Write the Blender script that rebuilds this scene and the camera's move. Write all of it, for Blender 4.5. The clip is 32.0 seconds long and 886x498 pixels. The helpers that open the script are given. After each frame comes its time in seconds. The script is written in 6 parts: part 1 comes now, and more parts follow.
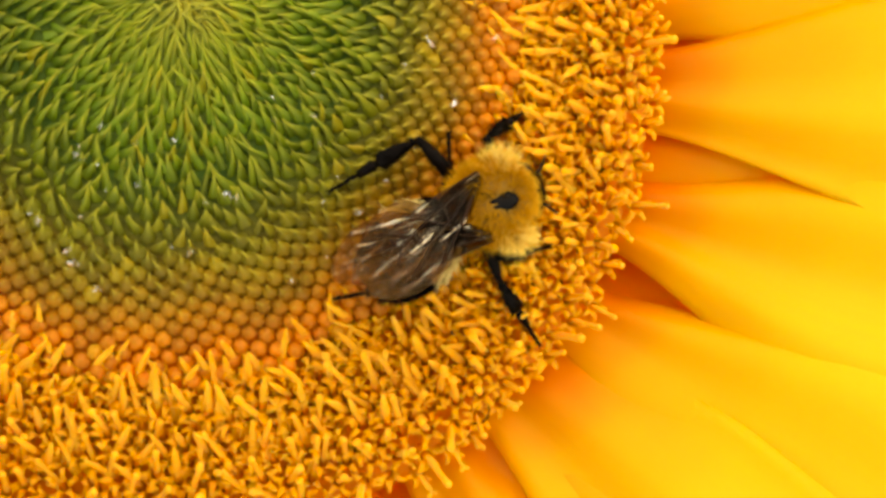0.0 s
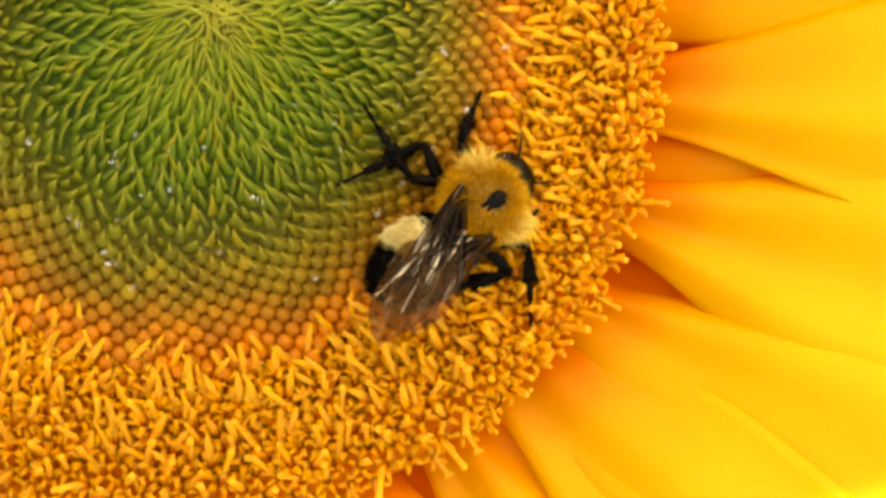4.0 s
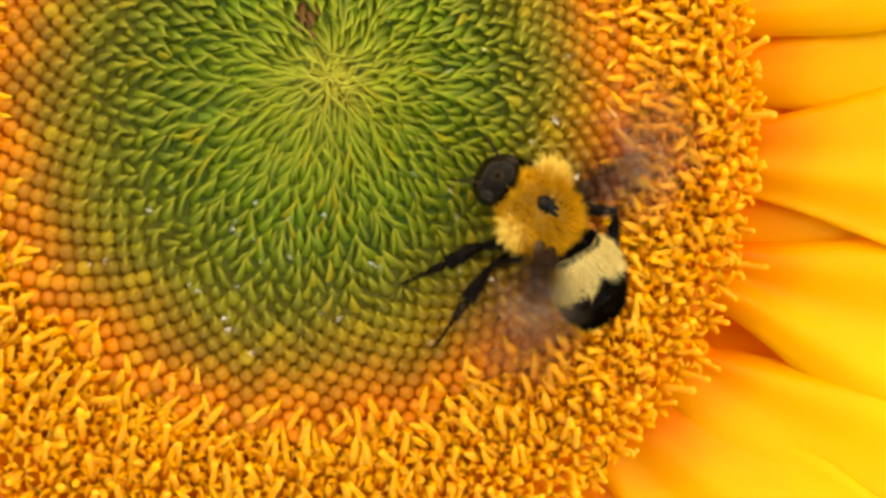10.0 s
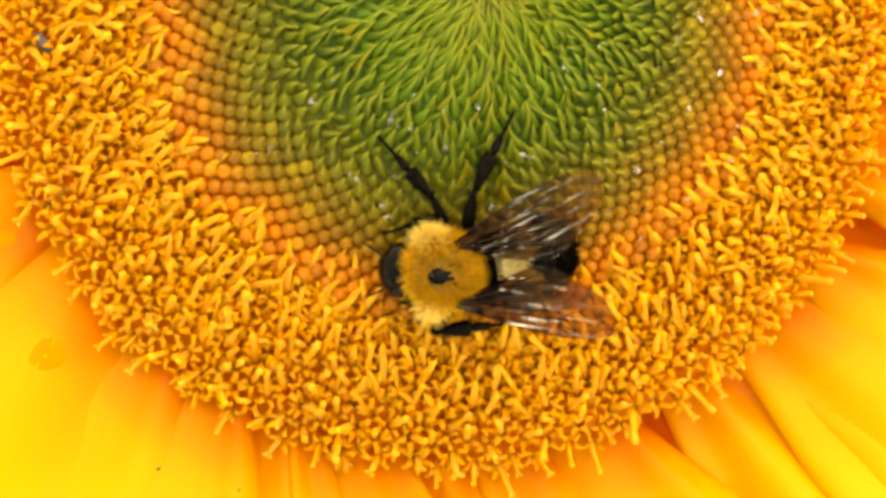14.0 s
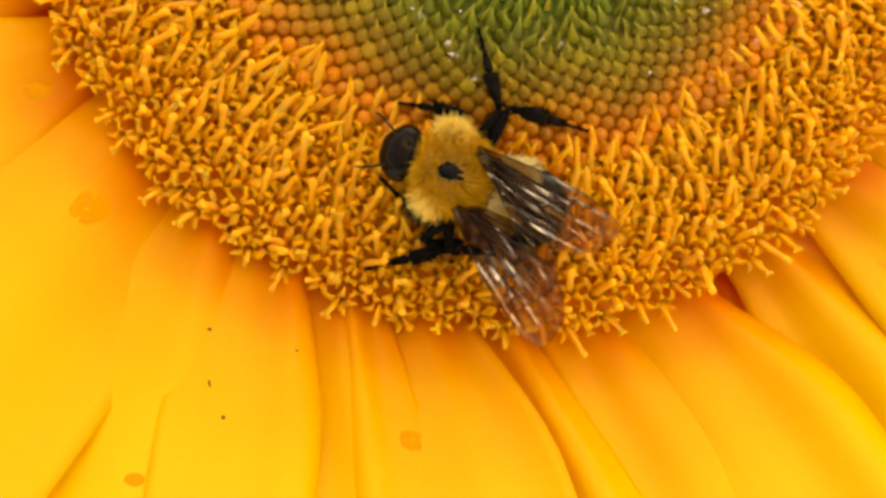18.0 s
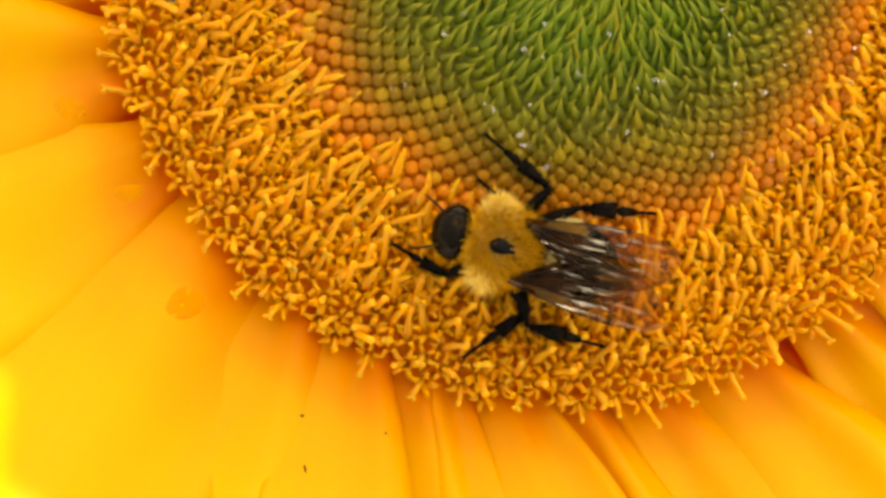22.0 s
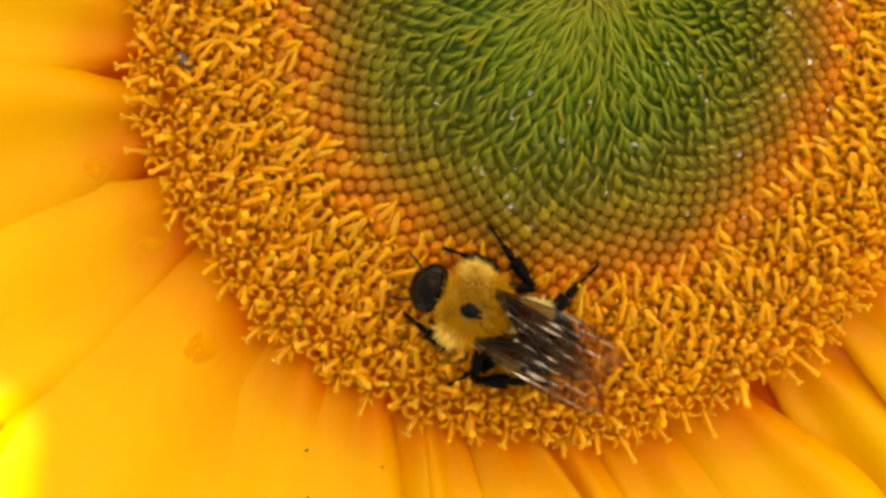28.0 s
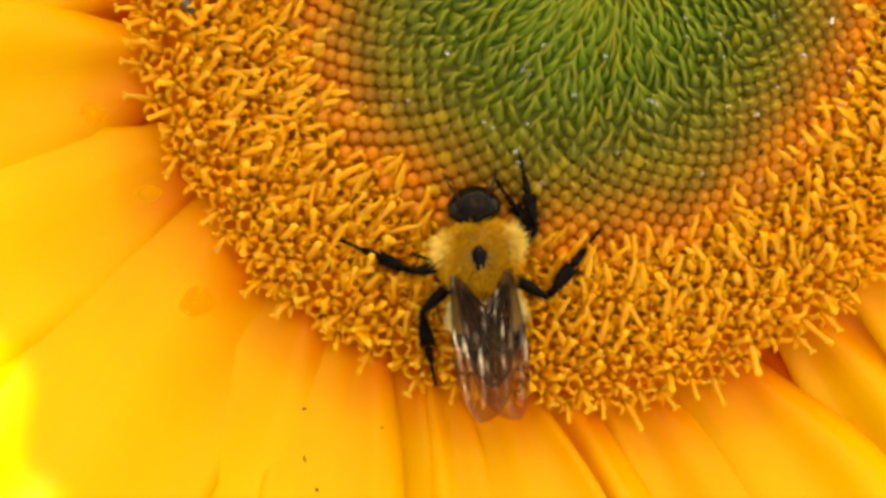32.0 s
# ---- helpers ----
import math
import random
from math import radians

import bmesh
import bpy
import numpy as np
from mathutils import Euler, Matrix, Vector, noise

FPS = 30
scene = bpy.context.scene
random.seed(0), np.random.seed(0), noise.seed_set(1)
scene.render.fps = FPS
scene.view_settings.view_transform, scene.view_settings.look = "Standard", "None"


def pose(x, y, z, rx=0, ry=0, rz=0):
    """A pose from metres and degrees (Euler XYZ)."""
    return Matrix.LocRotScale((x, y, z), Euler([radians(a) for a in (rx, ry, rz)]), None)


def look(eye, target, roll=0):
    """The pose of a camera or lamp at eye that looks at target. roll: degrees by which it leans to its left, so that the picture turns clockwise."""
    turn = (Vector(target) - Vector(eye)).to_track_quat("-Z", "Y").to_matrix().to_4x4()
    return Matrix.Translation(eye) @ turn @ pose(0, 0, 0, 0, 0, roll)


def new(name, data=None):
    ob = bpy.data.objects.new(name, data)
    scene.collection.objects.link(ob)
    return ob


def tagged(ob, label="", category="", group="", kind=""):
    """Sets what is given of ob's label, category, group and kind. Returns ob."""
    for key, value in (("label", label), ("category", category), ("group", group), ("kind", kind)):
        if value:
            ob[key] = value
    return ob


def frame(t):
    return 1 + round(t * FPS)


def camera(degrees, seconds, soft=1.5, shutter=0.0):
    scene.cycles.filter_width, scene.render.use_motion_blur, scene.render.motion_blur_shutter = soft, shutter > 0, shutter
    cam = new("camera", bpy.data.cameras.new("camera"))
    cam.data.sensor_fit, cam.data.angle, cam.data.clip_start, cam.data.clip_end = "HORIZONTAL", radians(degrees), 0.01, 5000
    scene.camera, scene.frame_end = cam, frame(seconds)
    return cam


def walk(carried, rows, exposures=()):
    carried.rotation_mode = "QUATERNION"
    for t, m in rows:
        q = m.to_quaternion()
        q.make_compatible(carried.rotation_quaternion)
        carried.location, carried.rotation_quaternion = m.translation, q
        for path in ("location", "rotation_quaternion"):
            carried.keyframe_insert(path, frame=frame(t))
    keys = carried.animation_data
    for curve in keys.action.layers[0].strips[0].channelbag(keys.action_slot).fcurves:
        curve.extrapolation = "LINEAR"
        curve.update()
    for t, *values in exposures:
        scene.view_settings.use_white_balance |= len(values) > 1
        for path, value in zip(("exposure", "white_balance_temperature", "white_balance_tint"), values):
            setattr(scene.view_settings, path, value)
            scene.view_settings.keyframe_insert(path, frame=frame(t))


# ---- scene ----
cam = camera(32.0, 32.0, soft=3.3, shutter=0.6)
PATH = [
    (0.0, pose(0.02526, -0.01882, 0.12306, 0.140, 2.243, 2.610)),
    (0.5, pose(0.02517, -0.01852, 0.12321, 0.469, 2.671, 2.489)),
    (1.0, pose(0.02422, -0.01554, 0.12519, -0.830, 2.083, 2.418)),
    (1.5, pose(0.02469, -0.01503, 0.12838, -0.831, 2.282, 2.276)),
    (2.0, pose(0.02475, -0.01596, 0.13129, -0.538, 2.259, 2.168)),
    (2.5, pose(0.02779, -0.01674, 0.13325, -0.416, 2.835, 1.559)),
    (3.0, pose(0.02501, -0.01701, 0.13238, -0.390, 2.241, 2.383)),
    (3.5, pose(0.02510, -0.01604, 0.13089, -0.730, 2.569, 2.115)),
    (5.5, pose(0.02035, -0.01689, 0.13138, -1.902, 0.657, 2.499)),
    (6.0, pose(0.01871, -0.02305, 0.13037, 0.075, -0.021, 2.333)),
    (6.5, pose(0.01840, -0.02277, 0.13127, 0.106, 0.278, 2.381)),
    (7.0, pose(0.01826, -0.02172, 0.13064, -0.015, 0.434, 2.491)),
    (7.5, pose(0.01766, -0.02374, 0.12988, -0.013, -0.638, 2.217)),
    (8.0, pose(0.01702, -0.02299, 0.13003, -0.120, 0.314, 2.179)),
    (8.5, pose(0.01494, -0.01622, 0.13026, -1.633, -0.911, 2.130)),
    (9.0, pose(0.00961, -0.01428, 0.13193, -0.957, -0.935, 2.102)),
    (9.5, pose(0.00980, -0.01351, 0.13230, -1.199, -0.651, 1.937)),
    (10.0, pose(0.00804, -0.01215, 0.13358, -0.726, -0.575, 2.133)),
    (10.5, pose(0.00888, -0.01040, 0.13463, -0.918, -0.487, 2.028)),
    (11.0, pose(0.00440, -0.00985, 0.13573, -0.870, -1.521, 2.339)),
    (11.5, pose(0.00312, -0.01124, 0.13692, -2.149, -0.343, 2.240)),
    (12.0, pose(0.00160, -0.01316, 0.13870, -0.960, 0.422, 2.324)),
    (12.5, pose(0.00126, -0.01252, 0.13893, -1.615, 0.588, 2.316)),
    (13.0, pose(0.00117, -0.01378, 0.13900, -1.549, 0.281, 2.289)),
    (13.5, pose(0.00040, -0.01519, 0.13921, -2.078, 0.386, 2.432)),
    (14.0, pose(0.00021, -0.01787, 0.13925, -2.435, 1.555, 2.373)),
    (14.5, pose(0.00027, -0.01973, 0.13854, -2.201, 1.878, 2.305)),
    (16.5, pose(-0.00725, -0.03265, 0.13486, 2.095, -0.157, 2.007)),
    (17.0, pose(-0.01583, -0.03885, 0.13469, 4.485, -2.912, 1.572)),
    (17.5, pose(-0.01648, -0.04261, 0.13371, 4.075, -3.307, 1.177)),
    (18.0, pose(-0.01462, -0.04407, 0.13216, 2.878, -2.726, 1.333)),
    (18.5, pose(-0.01531, -0.04288, 0.13265, 3.188, -2.469, 1.111)),
    (19.0, pose(-0.01922, -0.04253, 0.13411, 3.390, -2.811, 0.827)),
    (19.5, pose(-0.01991, -0.04161, 0.13508, 3.156, -2.621, 0.688)),
    (20.0, pose(-0.01923, -0.04191, 0.13453, 3.384, -2.428, 0.427)),
    (20.5, pose(-0.01809, -0.04169, 0.13446, 3.356, -2.528, 0.058)),
    (21.0, pose(-0.01869, -0.03852, 0.13774, 3.328, -2.606, -0.086)),
    (21.5, pose(-0.02090, -0.03823, 0.13981, 3.055, -1.956, -0.280)),
    (22.0, pose(-0.02063, -0.03727, 0.13854, 3.036, -2.156, -0.550)),
    (22.5, pose(-0.01943, -0.03783, 0.13752, 3.097, -2.549, -0.857)),
    (23.0, pose(-0.01857, -0.03838, 0.13842, 3.194, -2.155, -0.799)),
    (23.5, pose(-0.02012, -0.03815, 0.13844, 3.292, -2.446, -1.041)),
    (24.0, pose(-0.01990, -0.03858, 0.13753, 3.318, -2.321, -0.698)),
    (24.5, pose(-0.02017, -0.03921, 0.13626, 3.644, -2.445, -0.858)),
    (25.0, pose(-0.02084, -0.03761, 0.13756, 3.170, -2.097, -0.646)),
    (25.5, pose(-0.02254, -0.03499, 0.13779, 2.075, -1.570, -0.353)),
    (27.5, pose(-0.01585, -0.02172, 0.15435, -1.025, 2.339, 0.629)),
    (28.0, pose(-0.01124, -0.02184, 0.15077, -1.296, 1.343, -0.109)),
    (28.5, pose(-0.01300, -0.02357, 0.15091, -2.003, 1.307, 0.347)),
    (29.0, pose(-0.01073, -0.02092, 0.14982, -3.427, 0.775, 0.257)),
    (29.5, pose(-0.01336, -0.02340, 0.14947, -2.996, 0.945, 0.655)),
    (30.0, pose(-0.01121, -0.02180, 0.14816, -2.327, 1.064, 0.242)),
    (30.5, pose(-0.01383, -0.02370, 0.14916, -2.099, 1.575, 0.916)),
    (31.0, pose(-0.01288, -0.02251, 0.14719, -2.690, 1.155, 0.867)),
    (31.5, pose(-0.01519, -0.02534, 0.14799, -1.394, 1.128, 1.151)),
    (32.0, pose(-0.01255, -0.02433, 0.14642, -1.966, 1.110, 1.258)),
]
walk(cam, PATH, [(0, 2.18, 13000, 17), (5, 2.18, 13000, 19), (8, 2.2, 13000, 20), (11, 2.40, 13000, 15), (14.5, 2.46, 13000, 12), (17, 2.26, 13000, 11), (18, 2.0, 13000, 21), (20, 1.98, 13000, 21), (23, 2.04, 13000, 18), (25.5, 1.97, 13000, 18), (27.3, 1.72, 13000, 21), (28, 1.83, 13000, 20), (29, 2.04, 13000, 16), (32, 2.02, 13000, 16)])

from mathutils.bvhtree import BVHTree

# ---- world and light ----
world = bpy.data.worlds.new("world")
scene.world = world
world.use_nodes = True
wn = world.node_tree
sky = wn.nodes.new("ShaderNodeTexSky")
sky.sky_type = "NISHITA"
sky.sun_disc = False
sky.sun_elevation = radians(62.3)
sky.sun_rotation = radians(20)
wn.links.new(sky.outputs[0], wn.nodes["Background"].inputs[0])
wn.nodes["Background"].inputs[1].default_value = 0.15
sun = new("sun", bpy.data.lights.new("sun", "SUN"))
sun.data.energy = 2.0
sun.data.angle = radians(0.6)
sun.data.color = (1.0, 0.95, 0.86)
SUN_WAY = Vector((0.25, 0.69, 1.4)).normalized()
sun.matrix_basis = look(SUN_WAY, (0, 0, 0))

# ---- materials ----
MM = 0.001


def shader(name, rough=0.5, spec=0.5):
    m = bpy.data.materials.new(name)
    m.use_nodes = True
    b = m.node_tree.nodes["Principled BSDF"]
    b.inputs["Roughness"].default_value = rough
    b.inputs["Specular IOR Level"].default_value = spec
    return m, m.node_tree, b


def node(tree, kind, **props):
    n = tree.nodes.new(kind)
    for key, value in props.items():
        if key == "op":
            n.operation = value
        elif key == "blend":
            n.blend_type = value
    return n


def math_node(tree, op, a, b=None, c=None):
    n = node(tree, "ShaderNodeMath", op=op)
    for k, v in enumerate((a, b, c)):
        if v is None:
            continue
        if isinstance(v, (int, float)):
            n.inputs[k].default_value = v
        else:
            tree.links.new(v, n.inputs[k])
    return n.outputs[0]


def ramp(tree, fac, stops):
    n = tree.nodes.new("ShaderNodeValToRGB")
    e = n.color_ramp.elements
    while len(e) < len(stops):
        e.new(0.5)
    for k, (at, col) in enumerate(stops):
        e[k].position = at
        e[k].color = (*col, 1)
    tree.links.new(fac, n.inputs[0])
    return n.outputs[0]


def noise_tex(tree, vector, scale, detail=3.0):
    n = tree.nodes.new("ShaderNodeTexNoise")
    n.inputs["Scale"].default_value = scale
    n.inputs["Detail"].default_value = detail
    if vector is not None:
        tree.links.new(vector, n.inputs["Vector"])
    return n.outputs[0]


def bump(tree, b, height, strength, distance):
    n = tree.nodes.new("ShaderNodeBump")
    n.inputs["Strength"].default_value = strength
    n.inputs["Distance"].default_value = distance
    tree.links.new(height, n.inputs["Height"])
    tree.links.new(n.outputs[0], b.inputs["Normal"])


def tinted(tree, col, fac, low, high):
    """col times a grey between low and high, by fac."""
    g = ramp(tree, fac, [(0.0, (low,) * 3), (1.0, (high,) * 3)])
    m = tree.nodes.new("ShaderNodeMix")
    m.data_type = "RGBA"
    m.blend_type = "MULTIPLY"
    m.inputs[0].default_value = 1.0
    tree.links.new(col, m.inputs[6])
    tree.links.new(g, m.inputs[7])
    return m.outputs[2]


def mixed(tree, fac, a, b):
    m = tree.nodes.new("ShaderNodeMix")
    m.data_type = "RGBA"
    for k, v in ((0, fac), (6, a), (7, b)):
        if isinstance(v, (int, float)):
            m.inputs[k].default_value = v
        elif isinstance(v, tuple):
            m.inputs[k].default_value = (*v, 1)
        else:
            tree.links.new(v, m.inputs[k])
    return m.outputs[2]


OFF_X, OFF_Y, RIM = -4.0, -3.0, 43.5  # the head's rim against its growing point, in millimetres


def ring_radius(tree):
    """The distance from the growing point, 1 at the rim, from the place of the surface."""
    g = tree.nodes.new("ShaderNodeNewGeometry")
    s = tree.nodes.new("ShaderNodeSeparateXYZ")
    tree.links.new(g.outputs["Position"], s.inputs[0])
    x, y = s.outputs[0], s.outputs[1]
    r0 = math_node(tree, "SQRT", math_node(tree, "ADD", math_node(tree, "MULTIPLY", x, x), math_node(tree, "MULTIPLY", y, y)))
    k = math_node(tree, "MULTIPLY", r0, 1 / (RIM * MM))
    dx = math_node(tree, "SUBTRACT", x, math_node(tree, "MULTIPLY", k, OFF_X * MM))
    dy = math_node(tree, "SUBTRACT", y, math_node(tree, "MULTIPLY", k, OFF_Y * MM))
    r = math_node(tree, "SQRT", math_node(tree, "ADD", math_node(tree, "MULTIPLY", dx, dx), math_node(tree, "MULTIPLY", dy, dy)))
    return math_node(tree, "MULTIPLY", r, 1 / (RIM * MM)), g.outputs["Position"]


HEAD_STOPS = [
    (0.00, (0.42, 0.40, 0.05)),
    (0.10, (0.20, 0.26, 0.016)),
    (0.24, (0.090, 0.168, 0.007)),
    (0.36, (0.115, 0.142, 0.006)),
    (0.45, (0.165, 0.125, 0.006)),
    (0.52, (0.27, 0.125, 0.006)),
    (0.60, (0.60, 0.170, 0.008)),
]


def head_material(name, island, rough=0.5):
    m, tree, b = shader(name, rough, 0.2)
    r, place = ring_radius(tree)
    wob = math_node(tree, "MULTIPLY_ADD", noise_tex(tree, place, 160.0), 0.10, -0.05)
    col = ramp(tree, math_node(tree, "ADD", r, wob), HEAD_STOPS)
    if island:
        g = tree.nodes.new("ShaderNodeNewGeometry")
        rnd = g.outputs["Random Per Island"]
    else:
        g = tree.nodes.new("ShaderNodeObjectInfo")
        rnd = g.outputs["Random"]
    col = tinted(tree, col, rnd, 0.72, 1.2)
    col = tinted(tree, col, noise_tex(tree, place, 2600.0), 0.8, 1.15)
    # dry, paler points; "along" runs from a piece's foot to its point
    at = tree.nodes.new("ShaderNodeAttribute")
    at.attribute_name = "along"
    point = math_node(tree, "MULTIPLY", math_node(tree, "POWER", at.outputs["Fac"], 2.2), 0.62)
    col = mixed(tree, point, col, (0.50, 0.42, 0.04))
    # some pieces have yellowed
    old = ramp(tree, rnd, [(0.95, (0, 0, 0)), (0.97, (0.6, 0.6, 0.6))])
    col = mixed(tree, math_node(tree, "MULTIPLY", old, 0.8), col, (0.40, 0.26, 0.015))
    tree.links.new(col, b.inputs["Base Color"])
    b.inputs["Subsurface Weight"].default_value = 0.2
    b.inputs["Subsurface Radius"].default_value = (1.0, 0.7, 0.15)
    b.inputs["Subsurface Scale"].default_value = 0.0004
    bump(tree, b, noise_tex(tree, place, 5000.0), 0.25, 0.0001)
    return m


def pollen_material(name, island, base, tip):
    m, tree, b = shader(name, 0.75, 0.05)
    tc = tree.nodes.new("ShaderNodeNewGeometry")
    place = tc.outputs["Position"]
    g = tree.nodes.new("ShaderNodeNewGeometry" if island else "ShaderNodeObjectInfo")
    rnd = g.outputs["Random Per Island"] if island else g.outputs["Random"]
    col = mixed(tree, noise_tex(tree, place, 900.0), base, tip)
    col = tinted(tree, col, rnd, 0.88, 1.08)
    tree.links.new(col, b.inputs["Base Color"])
    b.inputs["Subsurface Weight"].default_value = 0.6
    b.inputs["Subsurface Radius"].default_value = (1.0, 0.55, 0.12)
    b.inputs["Subsurface Scale"].default_value = 0.0009
    bump(tree, b, noise_tex(tree, place, 6000.0), 0.3, 0.0001)
    return m


M_HEAD_MANY = head_material("bract and bud skin", True)
M_HEAD_ONE = head_material("bract and bud skin of one piece", False)
M_FLORET_MANY = pollen_material("pollen-dusted floret", True, (0.82, 0.33, 0.022), (0.88, 0.395, 0.040))
M_FLORET_ONE = pollen_material("pollen-dusted floret of one piece", False, (0.82, 0.33, 0.022), (0.88, 0.395, 0.040))
M_COROLLA_MANY = pollen_material("corolla", True, (0.83, 0.29, 0.016), (0.87, 0.36, 0.030))
M_COROLLA_ONE = pollen_material("corolla of one piece", False, (0.83, 0.29, 0.016), (0.87, 0.36, 0.030))


def receptacle_material():
    m, tree, b = shader("receptacle", 0.7, 0.2)
    r, place = ring_radius(tree)
    col = ramp(tree, r, [(0.0, (0.2, 0.25, 0.03)), (0.3, (0.035, 0.09, 0.006)), (0.42, (0.11, 0.095, 0.005)), (0.52, (0.26, 0.10, 0.005)), (0.60, (0.50, 0.10, 0.005)), (0.70, (0.76, 0.17, 0.007)), (1.0, (0.82, 0.22, 0.008))])
    col = tinted(tree, col, noise_tex(tree, place, 700.0), 0.7, 1.2)
    tree.links.new(col, b.inputs["Base Color"])
    bump(tree, b, noise_tex(tree, place, 1800.0), 0.5, 0.0003)
    return m


M_RECEPTACLE = receptacle_material()


def petal_material():
    m, tree, b = shader("ray petal", 0.45, 0.2)
    tc = tree.nodes.new("ShaderNodeTexCoord")
    s = tree.nodes.new("ShaderNodeSeparateXYZ")
    tree.links.new(tc.outputs["Object"], s.inputs[0])
    along = math_node(tree, "MULTIPLY", s.outputs[0], 1 / (60 * MM))
    mp = tree.nodes.new("ShaderNodeMapping")
    mp.inputs["Scale"].default_value = (30, 900, 30)
    tree.links.new(tc.outputs["Object"], mp.inputs[0])
    vein = noise_tex(tree, mp.outputs[0], 1.0, 4.0)
    soft = noise_tex(tree, tc.outputs["Object"], 60.0, 2.0)
    f = math_node(tree, "ADD", along, math_node(tree, "MULTIPLY_ADD", soft, 0.4, -0.2))
    col = ramp(tree, f, [(0.0, (0.80, 0.12, 0.004)), (0.07, (0.90, 0.31, 0.008)), (0.17, (0.95, 0.50, 0.015)), (0.37, (0.97, 0.62, 0.022)), (1.0, (0.98, 0.71, 0.036))])
    # petals differ from lemon to orange
    one = tree.nodes.new("ShaderNodeObjectInfo")
    col = mixed(tree, math_node(tree, "MULTIPLY", one.outputs["Random"], 0.18), col, (0.95, 0.36, 0.010))
    col = tinted(tree, col, vein, 0.94, 1.03)
    tree.links.new(col, b.inputs["Base Color"])
    bump(tree, b, vein, 0.10, 0.0003)
    t = tree.nodes.new("ShaderNodeBsdfTranslucent")
    # light that passes through comes out redder
    tree.links.new(mixed(tree, 0.44, col, (0.98, 0.30, 0.004)), t.inputs[0])
    mix = tree.nodes.new("ShaderNodeMixShader")
    mix.inputs[0].default_value = 0.45
    tree.links.new(b.outputs[0], mix.inputs[1])
    tree.links.new(t.outputs[0], mix.inputs[2])
    tree.links.new(mix.outputs[0], tree.nodes["Material Output"].inputs[0])
    return m


M_PETAL = petal_material()


def plain(name, col, rough, spec=0.5, grain=800.0, low=0.8, high=1.15):
    m, tree, b = shader(name, rough, spec)
    tc = tree.nodes.new("ShaderNodeTexCoord")
    n = noise_tex(tree, tc.outputs["Object"], grain)
    c = mixed(tree, n, tuple(v * low for v in col), tuple(min(v * high, 1) for v in col))
    tree.links.new(c, b.inputs["Base Color"])
    bump(tree, b, n, 0.2, 0.0001)
    return m


def fur_material(name, root, tip, crown=None):
    """Hairs between two colours; crown is the colour round the bald spot of the back."""
    m, tree, b = shader(name, 0.7, 0.0)
    g = tree.nodes.new("ShaderNodeNewGeometry")
    col = mixed(tree, g.outputs["Random Per Island"], root, tip)
    if crown:
        tc = tree.nodes.new("ShaderNodeTexCoord")
        far = tree.nodes.new("ShaderNodeVectorMath")
        far.operation = "DISTANCE"
        far.inputs[1].default_value = (0.0004, 0, 0.0026)
        tree.links.new(tc.outputs["Object"], far.inputs[0])
        near = ramp(tree, math_node(tree, "MULTIPLY", far.outputs["Value"], 1 / (4 * MM)), [(0.2, (0.75,) * 3), (0.75, (0,) * 3)])
        col = mixed(tree, near, col, crown)
        patchy = noise_tex(tree, tc.outputs["Object"], 420.0, 2.0)
        col = tinted(tree, col, patchy, 0.72, 1.22)
    tree.links.new(col, b.inputs["Base Color"])
    return m


M_CHITIN = plain("black chitin", (0.003, 0.0025, 0.002), 0.15, 0.08, 1500.0)
M_FACE = plain("glossy head chitin", (0.006, 0.004, 0.002), 0.10, 0.11, 900.0)
M_SPOT = plain("bald chitin", (0.003, 0.003, 0.003), 0.12, 0.12, 1500.0)
M_LEG = plain("hairy leg chitin", (0.003, 0.002, 0.0015), 0.3, 0.06, 1500.0)
M_BROWN = plain("brown chitin", (0.014, 0.007, 0.004), 0.35, 0.12, 1500.0)
M_EYE = plain("compound eye", (0.004, 0.0035, 0.003), 0.08, 0.2, 6000.0)
M_FUR_GOLD = fur_material("golden fur", (0.44, 0.19, 0.008), (0.82, 0.43, 0.040), (0.44, 0.18, 0.008))
M_FUR_TUFT = fur_material("light golden fur", (0.74, 0.46, 0.06), (0.90, 0.64, 0.16))
M_FUR_PALE = fur_material("pale yellow fur", (0.50, 0.36, 0.09), (0.88, 0.72, 0.32))
M_FUR_BLACK = fur_material("black fur", (0.002, 0.0015, 0.001), (0.007, 0.005, 0.003))
M_SKIN_GOLD = plain("thorax skin under gold fur", (0.30, 0.15, 0.015), 0.7, 0.2, 2500.0)
for black in (M_CHITIN, M_FACE, M_SPOT, M_LEG, M_BROWN, M_EYE):
    black.node_tree.nodes["Principled BSDF"].inputs["Specular Tint"].default_value = (1.0, 0.80, 0.55, 1)
M_STEM = plain("green stem", (0.10, 0.19, 0.03), 0.6, 0.3, 300.0)
M_VEIN = plain("wing vein", (0.018, 0.008, 0.004), 0.4, 0.1, 900.0)


